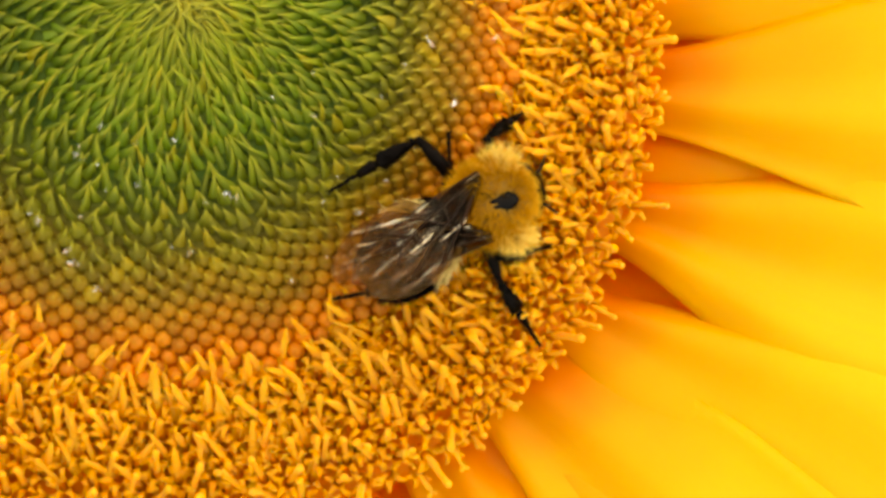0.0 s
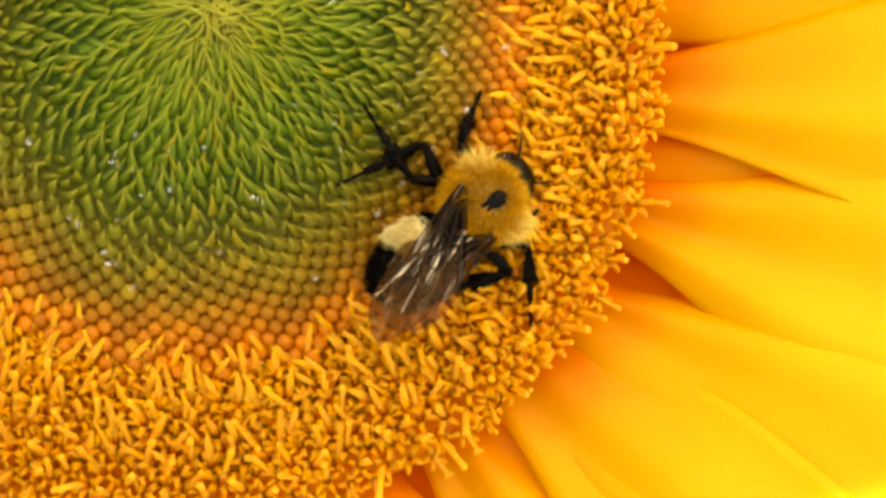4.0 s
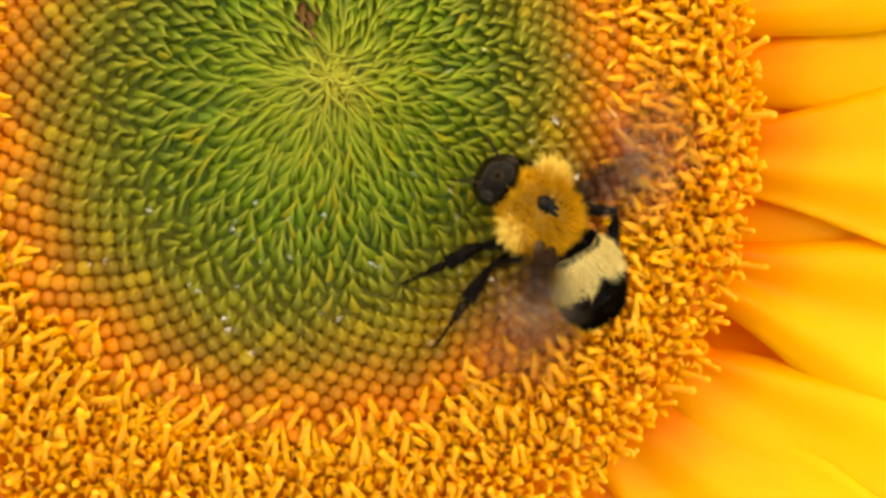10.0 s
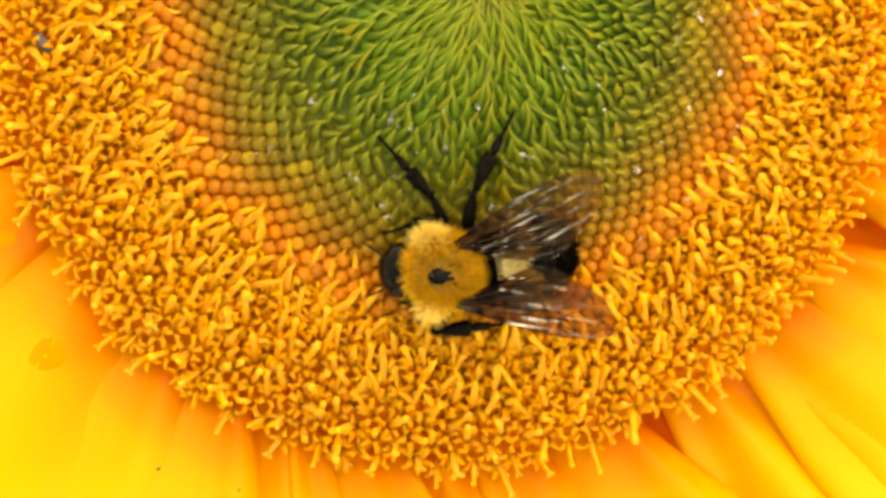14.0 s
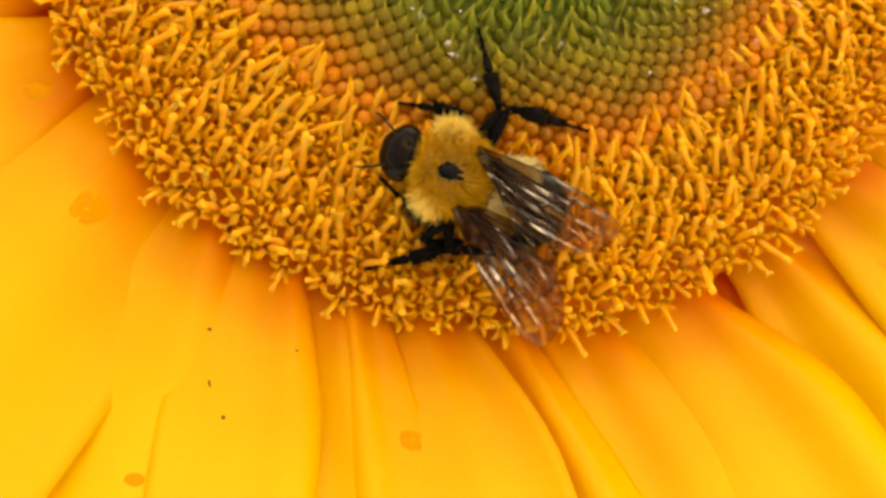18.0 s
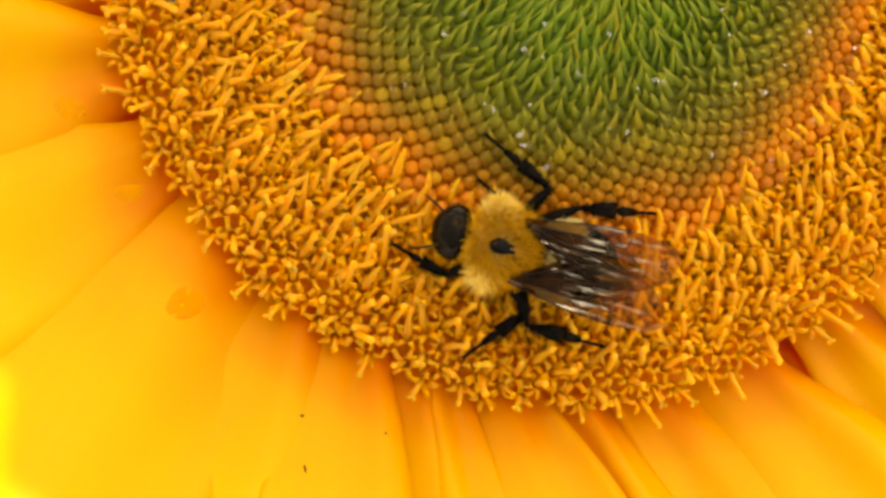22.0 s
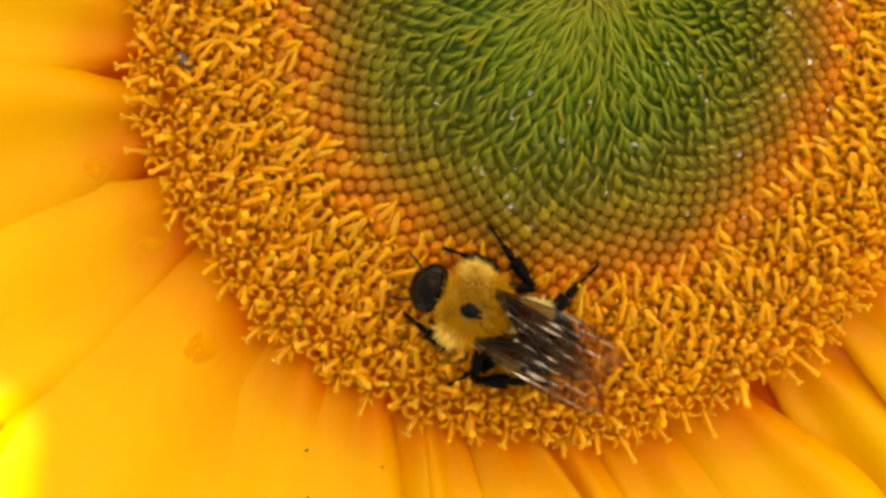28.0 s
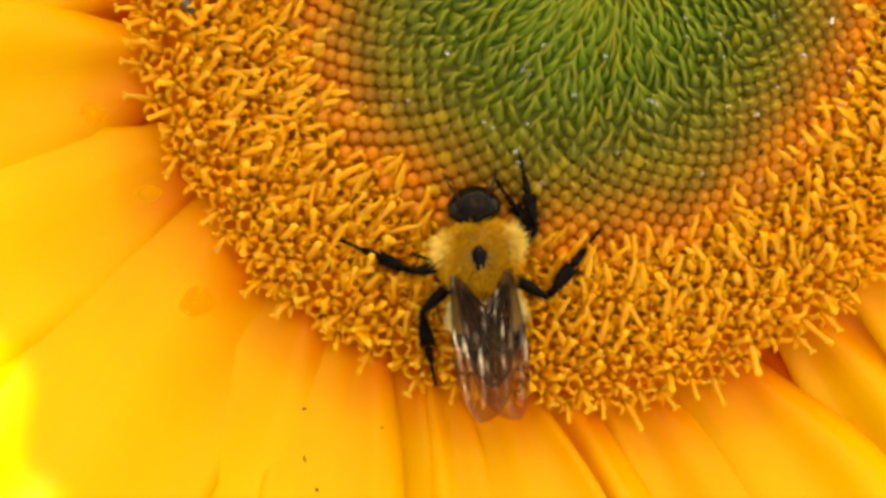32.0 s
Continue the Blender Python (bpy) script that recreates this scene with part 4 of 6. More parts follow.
FORE = [[(0.02, 0.1), (0.25, 0.02), (0.5, 0.01), (0.75, 0.01)], [(0.02, 0.5), (0.3, 0.3), (0.55, 0.28), (0.8, 0.12)], [(0.03, 0.6), (0.3, 0.62), (0.5, 0.6), (0.72, 0.75)],
        [(0.03, 0.8), (0.3, 0.88), (0.55, 0.95)], [(0.3, 0.3), (0.34, 0.62)], [(0.52, 0.28), (0.56, 0.45), (0.52, 0.6)], [(0.55, 0.28), (0.66, 0.32), (0.74, 0.5)], [(0.66, 0.3), (0.68, 0.12)]]
HIND = [[(0.03, 0.2), (0.4, 0.05), (0.7, 0.02)], [(0.03, 0.5), (0.35, 0.4), (0.75, 0.35)], [(0.03, 0.7), (0.4, 0.75), (0.65, 0.85)], [(0.36, 0.4), (0.4, 0.75)]]
for side, s in (("left", 1), ("right", -1)):
    v, f = wing_mesh(13.6, 5.3, -s)
    wing = part("forewing", mesh_of("forewing", v, f, [M_WING]), bee, "smoky brown translucent veined forewing")
    for v, f in vein_mesh(13.6, 5.3, -s, FORE):
        part("vein", mesh_of("vein", v, f, [M_VEIN]), wing)
    parts[side + "_forewing"] = wing
    v, f = wing_mesh(9.8, 4.3, -s)
    wing = part("hindwing", mesh_of("hindwing", v, f, [M_WING]), bee, "small translucent hindwing")
    for v, f in vein_mesh(9.8, 4.3, -s, HIND):
        part("vein", mesh_of("vein", v, f, [M_VEIN]), wing)
    parts[side + "_hindwing"] = wing


# legs: a thigh that turns at the body and a shin that turns at the knee
def along(a, z0, z1, w0, w1):
    def point(r):
        k, t = r.uniform(0.05, 1), r.uniform(0, 6.283)
        n = np.array((0, math.cos(t), math.sin(t)))
        return np.array((k * a, 0, z0 + (z1 - z0) * k)) + n * (w0 + (w1 - w0) * k), n

    return point


def leg_pair(name, a, b, stout):
    for side in ("left", "right"):
        v, f = tube([(-0.5, 0, -0.3), (0, 0, 0), (a * 0.25, 0, 0.22), (a * 0.65, 0, 0.45), (a * 0.93, 0, 0.58), (a + 0.12, 0, 0.6)], (0.3, 0.34, 0.46 * stout, 0.44 * stout, 0.30, 0.22), 9, 0.85)
        fuzz = hairs(260, 31, along(a, 0.05, 0.55, 0.36 * stout, 0.3), (0.6, 0, 0), 0.55, 0.022)
        v, f, slots = joined([(v, f, 0), (*fuzz, 1)])
        leg = part("leg", mesh_of("leg", v, f, [M_LEG, M_FUR_BLACK], slots=slots), bee, "black hairy jointed leg")
        tib, drop = b * 0.47, 3.0
        pts = [(-0.15, 0, 0.05), (tib * 0.2, 0, -0.25), (tib * 0.6, 0, -0.8), (tib * 0.9, 0, -1.25), (tib, 0, -1.4)]
        pieces = [(*tube(pts, (0.2, 0.30, 0.52 * stout, 0.60 * stout, 0.30), 9, 0.5), 0)]
        first = tib + (b - tib) * 0.42
        pieces.append((*tube([(tib, 0, -1.4), (tib + 0.3, 0, -1.55), (first, 0, -2.05)], (0.18, 0.36 * stout, 0.26 * stout), 8, 0.5), 0))
        n = 4
        for k in range(n):
            p0 = np.array((first + (b - first) * k / n, 0, -2.05 - (drop - 2.05) * k / n))
            p1 = np.array((first + (b - first) * (k + 0.92) / n, 0, -2.05 - (drop - 2.05) * (k + 0.92) / n))
            pieces.append((*tube([p0, p0 * 0.4 + p1 * 0.6, p1], (0.11, 0.18, 0.16), 7), 0))
        for c in (-1, 1):
            pieces.append((*tube([(b - 0.05, 0, -drop), (b + 0.28, 0.16 * c, -drop - 0.02), (b + 0.38, 0.24 * c, -drop - 0.3)], (0.08, 0.07, 0.02), 5), 0))
        pieces.append((*hairs(300, 32, along(tib, -0.05, -1.35, 0.22, 0.42 * stout), (0.7, 0, 0), 0.6, 0.022), 1))
        pieces.append((*hairs(160, 33, lambda r: (np.array((tib, 0, -1.4)) * (1 - (k := r.uniform(0, 1))) + np.array((b, 0, -drop)) * k, np.array((0, math.cos(q := r.uniform(0, 6.283)), math.sin(q)))), (0.8, 0, 0), 0.42, 0.02), 1))
        v, f, slots = joined(pieces)
        shin = part("shin", mesh_of("shin", v, f, [M_LEG, M_FUR_BLACK], slots=slots), leg, "black shin and segmented foot")
        parts[side + "_" + name + "_leg"], parts[side + "_" + name + "_shin"] = leg, shin


leg_pair("front", 3.1, 5.0, 0.95)
leg_pair("middle", 4.0, 6.9, 1.15)
leg_pair("hind", 4.6, 7.6, 1.3)


def motions():
    walk(bee, [
        (0, pose(0.02416, -0.01491, 0.00239, 6.4, 14.2, 16.6)), (1, pose(0.02471, -0.01479, 0.00224, 4.8, 15, 10.4)),
        (2, pose(0.02508, -0.01475, 0.00214, 7.8, 13.9, 22.2)),
        (3, pose(0.02561, -0.01521, 0.00197, 10.4, 12.4, 32.4)),
        (3.5, pose(0.02403, -0.01462, 0.00243, 10.3, 11.7, 34.1)),
        (5.5, pose(0.02091, -0.01646, 0.00305, 26.5, 1.3, 74.5)),
        (6, pose(0.01978, -0.01553, 0.00331, 33.3, -5.2, 102.3)),
        (6.5, pose(0.01830, -0.01387, 0.00373, 32.5, -5.5, 107.4)),
        (7, pose(0.01945, -0.01775, 0.00331, 31.0, -7.7, 110.5)),
        (7.5, pose(0.01920, -0.01638, 0.00353, 19.7, -7.6, 112.2)),
        (8, pose(0.01853, -0.01299, 0.00388, 11.6, -6.7, 114.2)),
        (8.5, pose(0.01708, -0.01232, 0.00423, 10.9, -6.8, 117.1)),
        (9, pose(0.01649, -0.01005, 0.00438, 10.3, -7.2, 124.1)),
        (9.5, pose(0.01583, -0.00939, 0.00453, 9.9, -7.4, 126.9)),
        (10, pose(0.01741, -0.01036, 0.00413, 15.6, -10.6, 144.1)),
        (10.5, pose(0.01512, -0.01293, 0.00464, 4.6, -11.2, 152)),
        (11, pose(0.01077, -0.01558, 0.00542, 0.4, -10.6, 165.3)),
        (11.5, pose(0.00604, -0.0155, 0.00622, 0, -8.9, 165.2)),
        (12, pose(0.00366, -0.01525, 0.00657, -0.4, -8, 167.3)),
        (12.5, pose(0.00072, -0.01938, 0.00672, -3.1, -6.9, 174.3)),
        (13, pose(0.00132, -0.02047, 0.00658, -4.2, -6.8, 180.3)),
        (13.5, pose(-0.0015, -0.02491, 0.00649, -5.9, -5.7, 180.4)),
        (14, pose(-0.00303, -0.02556, 0.00657, -6.5, -4.6, 184.4)),
        (14.5, pose(-0.00448, -0.02616, 0.00662, -6.6, -4.3, 182.3)),
        (16.5, pose(-0.00699, -0.03014, 0.0063, -6.2, -6.1, 160)),
        (17, pose(-0.00983, -0.03396, 0.00587, -6.1, -7.6, 143.6)),
        (17.5, pose(-0.00791, -0.03046, 0.00631, -5.5, -6.7, 151.2)),
        (18, pose(-0.00818, -0.03127, 0.00621, -6.9, -5.6, 161.3)),
        (18.5, pose(-0.00865, -0.03077, 0.00631, -7.2, -4.8, 166.1)),
        (19, pose(-0.00859, -0.0312, 0.00624, -7.5, -4.6, 167.8)),
        (19.5, pose(-0.00744, -0.03119, 0.00618, -7.4, -5.1, 167.7)),
        (20, pose(-0.00744, -0.03156, 0.00613, -7.3, -5.4, 165.4)),
        (20.5, pose(-0.00909, -0.0315, 0.00622, -7, -5.5, 160.1)),
        (21, pose(-0.01097, -0.03035, 0.00647, -7.1, -4.3, 162.9)),
        (21.5, pose(-0.01039, -0.02891, 0.00664, -6.6, -4.1, 164.7)),
        (22, pose(-0.01044, -0.03006, 0.00649, -7, -4.3, 164.4)),
        (22.5, pose(-0.01126, -0.02984, 0.00655, -7.1, -3.7, 166.1)),
        (23, pose(-0.01053, -0.03034, 0.00645, -7.3, -3.9, 167.2)),
        (23.5, pose(-0.00918, -0.0302, 0.00642, -7.1, -4.4, 167)),
        (24, pose(-0.01155, -0.03006, 0.00653, -7.1, -3.9, 164.3)),
        (24.5, pose(-0.01206, -0.02981, 0.00658, -7.4, -3, 169.1)),
        (25, pose(-0.01061, -0.03112, 0.00635, -8, -3, 174.4)),
        (25.5, pose(-0.01213, -0.03072, 0.00645, -8, -2.3, 174.6)),
        (27.5, pose(-0.01229, -0.02993, 0.00657, -7.2, -3.4, 165.6)),
        (28, pose(-0.01168, -0.03059, 0.00646, -6.8, -4.8, 156.9)),
        (28.5, pose(-0.01488, -0.03016, 0.00658, -7.2, -3.4, 158.3)),
        (29, pose(-0.01389, -0.02866, 0.00677, -6.5, -3.6, 158.3)),
        (29.5, pose(-0.01221, -0.02819, 0.0068, -4.6, -5.7, 140.7)),
        (30, pose(-0.01376, -0.02698, 0.00698, -3.6, -5.7, 130.2)),
        (30.5, pose(-0.01424, -0.02757, 0.00691, -3.6, -6, 126.9)),
        (31, pose(-0.01404, -0.02804, 0.00685, -2.7, -6.6, 118.9)),
        (31.5, pose(-0.01295, -0.02842, 0.00678, -1.2, -7.3, 109.2)),
        (32, pose(-0.01186, -0.02983, 0.00657, 0.7, -7.9, 97.3)),])
    walk(parts['abdomen'], [
        (0, pose(-0.0031, 0, -0.0004, 0, -4, 30)), (1, pose(-0.0031, 0, -0.0004, 0, -4, 30)),
        (2, pose(-0.0031, 0, -0.0004, 0, -4, 36)), (3, pose(-0.0031, 0, -0.0004, 0, -4, 23)),
        (3.5, pose(-0.0031, 0, -0.0004, 0, -4, 18)), (5.5, pose(-0.0031, 0, -0.0004, 0, -4, -2)),
        (6, pose(-0.0031, 0, -0.0004, 0, -6, -23)), (6.5, pose(-0.0031, 0, -0.0004, 0, -4, -33)),
        (7, pose(-0.0031, 0, -0.0004, 0, -8, -39)), (7.5, pose(-0.0031, 0, -0.0004, 0, -4, -40)),
        (8, pose(-0.0031, 0, -0.0004, 0, -4, -25)), (8.5, pose(-0.0031, 0, -0.0004, 0, -4, -25)),
        (9, pose(-0.0031, 0, -0.0004, 0, -4, -27)), (9.5, pose(-0.0031, 0, -0.0004, 0, -6, -23)),
        (10, pose(-0.0031, 0, -0.0004, 0, -16, -20)), (10.5, pose(-0.0031, 0, -0.0004, 0, -27, -22)),
        (11, pose(-0.0031, 0, -0.0004, 0, -29, -20)), (11.5, pose(-0.0031, 0, -0.0004, 0, -19, -11)),
        (12, pose(-0.0031, 0, -0.0004, 0, -10, -3)), (12.5, pose(-0.0031, 0, -0.0004, 0, -6, 8)),
        (13, pose(-0.0031, 0, -0.0004, 0, -8, 7)), (13.5, pose(-0.0031, 0, -0.0004, 0, -8, 12)),
        (14, pose(-0.0031, 0, -0.0004, 0, -8, 9)), (14.5, pose(-0.0031, 0, -0.0004, 0, -8, 8)),
        (16.5, pose(-0.0017, 0, -0.0004, 0, -13, 6)), (17, pose(-0.0017, 0, -0.0004, 0, -13, 7)),
        (17.5, pose(-0.0017, 0, -0.0004, 0, -13, -5)), (18, pose(-0.0017, 0, -0.0004, 0, -13, -5)),
        (18.5, pose(-0.0017, 0, -0.0004, 0, -13, -5)), (19, pose(-0.0017, 0, -0.0004, 0, -13, -1)),
        (19.5, pose(-0.0017, 0, -0.0004, 0, -13, -5)), (20, pose(-0.0017, 0, -0.0004, 0, -13, 1)),
        (20.5, pose(-0.0017, 0, -0.0004, 0, -13, 6)), (21, pose(-0.0017, 0, -0.0004, 0, -13, 9)),
        (21.5, pose(-0.0017, 0, -0.0004, 0, -13, -1)), (22, pose(-0.0017, 0, -0.0004, 0, -13, 2)),
        (22.5, pose(-0.0017, 0, -0.0004, 0, -13, -2)), (23, pose(-0.0017, 0, -0.0004, 0, -13, -1)),
        (23.5, pose(-0.0017, 0, -0.0004, 0, -13, 0)), (24, pose(-0.0017, 0, -0.0004, 0, -13, 0)),
        (24.5, pose(-0.0017, 0, -0.0004, 0, -13, -4)), (25, pose(-0.0017, 0, -0.0004, 0, -13, -3)),
        (25.5, pose(-0.0017, 0, -0.0004, 0, -13, -5)), (27.5, pose(-0.0017, 0, -0.0004, 0, -13, -16)),
        (28, pose(-0.0017, 0, -0.0004, 0, -13, -9)), (28.5, pose(-0.0017, 0, -0.0004, 0, -13, -9)),
        (29, pose(-0.0017, 0, -0.0004, 0, -13, -9)), (29.5, pose(-0.0017, 0, -0.0004, 0, -13, -4)),
        (30, pose(-0.0017, 0, -0.0004, 0, -13, -7)), (30.5, pose(-0.0017, 0, -0.0004, 0, -13, -7)),
        (31, pose(-0.0017, 0, -0.0004, 0, -13, -3)), (31.5, pose(-0.0017, 0, -0.0004, 0, -13, 0)),
        (32, pose(-0.0017, 0, -0.0004, 0, -13, 2)),])
    walk(parts['head'], [
        (0, pose(-0.0008, 0, 0, 0, 22, 0)), (3.5, pose(-0.0008, 0, 0, 0, 20, 0)), (5.5, pose(0, 0, 0, 0, 2, 0)),
        (12, pose(0, 0, 0, 0, 0, 0)), (12.5, pose(-0.0006, 0, 0, 0, 12, 0)), (14, pose(-0.0006, 0, 0, 0, 12, 0)), (17, pose(-0.0003, 0, 0, 0, 4, 0)), (24, pose(0, 0, 0, 0, 0, 0)), (25, pose(0.0003, 0, 0.0004, 0, -10, 0)),
        (27.5, pose(0, 0, 0, 0, 0, 0)), (32, pose(0, 0, 0, 0, 0, 0)),])
    walk(parts['left_front_leg'], [
        (0, pose(0.0015, 0.0019, -0.0016, 0, 0, 98.6)), (1, pose(0.0015, 0.0019, -0.0016, 0, 0, 117.6)),
        (2, pose(0.0015, 0.0019, -0.0016, 0, 0, 106.7)), (3, pose(0.0015, 0.0019, -0.0016, 0, 0, 92.6)),
        (5.5, pose(0.0015, 0.0019, -0.0016, 0, 0, 105.3)), (6, pose(0.0015, 0.0019, -0.0016, 0, 0, 103.3)),
        (7, pose(0.0015, 0.0019, -0.0016, 0, 0, 122.4)), (8, pose(0.0015, 0.0019, -0.0016, 0, 0, 151.7)),
        (9, pose(0.0015, 0.0019, -0.0016, 0, 0, 176.8)), (10, pose(0.0015, 0.0019, -0.0016, 0, 0, 174.1)),
        (11, pose(0.0015, 0.0019, -0.0016, 0, 0, 145.0)), (12, pose(0.0015, 0.0019, -0.0016, 0, 0, 110.1)),
        (13, pose(0.0015, 0.0019, -0.0016, 0, 0, 117.0)), (14, pose(0.0015, 0.0019, -0.0016, 0, 0, 162.9)),
        (17, pose(0.0015, 0.0019, -0.0016, 0, 0, 87.8)), (18, pose(0.0015, 0.0019, -0.0016, 0, 0, 111.3)),
        (19, pose(0.0015, 0.0019, -0.0016, 0, 0, 136.9)), (20, pose(0.0015, 0.0019, -0.0016, 0, 0, 187.4)),
        (21, pose(0.0015, 0.0019, -0.0016, 0, 0, 177.3)), (21.5, pose(0.0015, 0.0019, -0.0016, 0, 0, 107.9)),
        (22, pose(0.0015, 0.0019, -0.0016, 0, 0, 38.5)), (23, pose(0.0015, 0.0019, -0.0016, 0, 0, 40.6)),
        (24, pose(0.0015, 0.0019, -0.0016, 0, 0, 68.4)), (25, pose(0.0015, 0.0019, -0.0016, 0, 0, 42.8)),
        (27.5, pose(0.0015, 0.0019, -0.0016, 0, 0, 111.1)), (28, pose(0.0015, 0.0019, -0.0016, 0, 0, 104.9)),
        (29, pose(0.0015, 0.0019, -0.0016, 0, 0, 134.9)), (30, pose(0.0015, 0.0019, -0.0016, 0, 0, 159.9)),
        (31, pose(0.0015, 0.0019, -0.0016, 0, 0, 169.8)), (32, pose(0.0015, 0.0019, -0.0016, 0, 0, 191.9)),])
    walk(parts['left_front_shin'], [
        (0, pose(0.0031, 0, 0.0006, 0, 0, -81.7)), (1, pose(0.0031, 0, 0.0006, 0, 0, -90.5)),
        (2, pose(0.0031, 0, 0.0006, 0, 0, -95.5)), (3, pose(0.0031, 0, 0.0006, 0, 0, -86.6)),
        (5.5, pose(0.0031, 0, 0.0006, 0, 0, -56.1)), (6, pose(0.0031, 0, 0.0006, 0, 0, -76.2)),
        (7, pose(0.0031, 0, 0.0006, 0, 0, -121.2)), (8, pose(0.0031, 0, 0.0006, 0, 0, -137.5)),
        (9, pose(0.0031, 0, 0.0006, 0, 0, -140.2)), (10, pose(0.0031, 0, 0.0006, 0, 0, -140.0)),
        (11, pose(0.0031, 0, 0.0006, 0, 0, -116.6)), (12, pose(0.0031, 0, 0.0006, 0, 0, -58.2)),
        (13, pose(0.0031, 0, 0.0006, 0, 0, -117.4)), (14, pose(0.0031, 0, 0.0006, 0, 0, -156.2)),
        (17, pose(0.0031, 0, 0.0006, 0, 0, -122.0)), (18, pose(0.0031, 0, 0.0006, 0, 0, -136.5)),
        (19, pose(0.0031, 0, 0.0006, 0, 0, -138.7)), (20, pose(0.0031, 0, 0.0006, 0, 0, -156.2)),
        (21, pose(0.0031, 0, 0.0006, 0, 0, -156.2)), (21.5, pose(0.0031, 0, 0.0006, 0, 0, -104.1)),
        (22, pose(0.0031, 0, 0.0006, 0, 0, -52.0)), (23, pose(0.0031, 0, 0.0006, 0, 0, -65.5)),
        (24, pose(0.0031, 0, 0.0006, 0, 0, -96.7)), (25, pose(0.0031, 0, 0.0006, 0, 0, -69.4)),
        (27.5, pose(0.0031, 0, 0.0006, 0, 0, -103.3)), (28, pose(0.0031, 0, 0.0006, 0, 0, -117.0)),
        (29, pose(0.0031, 0, 0.0006, 0, 0, -132.2)), (30, pose(0.0031, 0, 0.0006, 0, 0, -133.9)),
        (31, pose(0.0031, 0, 0.0006, 0, 0, -139.4)), (32, pose(0.0031, 0, 0.0006, 0, 0, -122.2)),])
    walk(parts['right_front_leg'], [
        (0, pose(0.0015, -0.0019, -0.0016, 0, 0, -120.6)), (1, pose(0.0015, -0.0019, -0.0016, 0, 0, -130.0)),
        (2, pose(0.0015, -0.0019, -0.0016, 0, 0, -130.0)), (3, pose(0.0015, -0.0019, -0.0016, 0, 0, -130.0)),
        (5.5, pose(0.0015, -0.0019, -0.0016, 0, 0, -130.0)), (6, pose(0.0015, -0.0019, -0.0016, 0, 0, -125.6)),
        (7, pose(0.0015, -0.0019, -0.0016, 0, 0, -111.9)), (7.5, pose(0.0015, -0.0019, -0.0016, 0, 0, -59.1)),
        (8, pose(0.0015, -0.0019, -0.0016, 0, 0, -6.2)), (9, pose(0.0015, -0.0019, -0.0016, 0, 0, 9.2)),
        (9.5, pose(0.0015, -0.0019, -0.0016, 0, 0, -63.1)), (10, pose(0.0015, -0.0019, -0.0016, 0, 0, -135.4)),
        (11, pose(0.0015, -0.0019, -0.0016, 0, 0, -115.6)), (12, pose(0.0015, -0.0019, -0.0016, 0, 0, -162.0)),
        (12.5, pose(0.0015, -0.0019, -0.0016, 0, 0, -119.7)), (13, pose(0.0015, -0.0019, -0.0016, 0, 0, -77.4)),
        (14, pose(0.0015, -0.0019, -0.0016, 0, 0, -118.7)), (17, pose(0.0015, -0.0019, -0.0016, 0, 0, -73.9)),
        (18, pose(0.0015, -0.0019, -0.0016, 0, 0, -101.4)), (19, pose(0.0015, -0.0019, -0.0016, 0, 0, -119.7)),
        (20, pose(0.0015, -0.0019, -0.0016, 0, 0, -89.8)), (20.5, pose(0.0015, -0.0019, -0.0016, 0, 0, -136.1)),
        (21, pose(0.0015, -0.0019, -0.0016, 0, 0, -182.4)), (22, pose(0.0015, -0.0019, -0.0016, 0, 0, -164.5)),
        (23, pose(0.0015, -0.0019, -0.0016, 0, 0, -162.1)), (24, pose(0.0015, -0.0019, -0.0016, 0, 0, -162.2)),
        (25, pose(0.0015, -0.0019, -0.0016, 0, 0, -147.6)), (27.5, pose(0.0015, -0.0019, -0.0016, 0, 0, -131.7)),
        (28, pose(0.0015, -0.0019, -0.0016, 0, 0, -130.5)), (29, pose(0.0015, -0.0019, -0.0016, 0, 0, -154.8)),
        (30, pose(0.0015, -0.0019, -0.0016, 0, 0, -136.2)), (31, pose(0.0015, -0.0019, -0.0016, 0, 0, -136.2)),
        (32, pose(0.0015, -0.0019, -0.0016, 0, 0, -81.7)),])
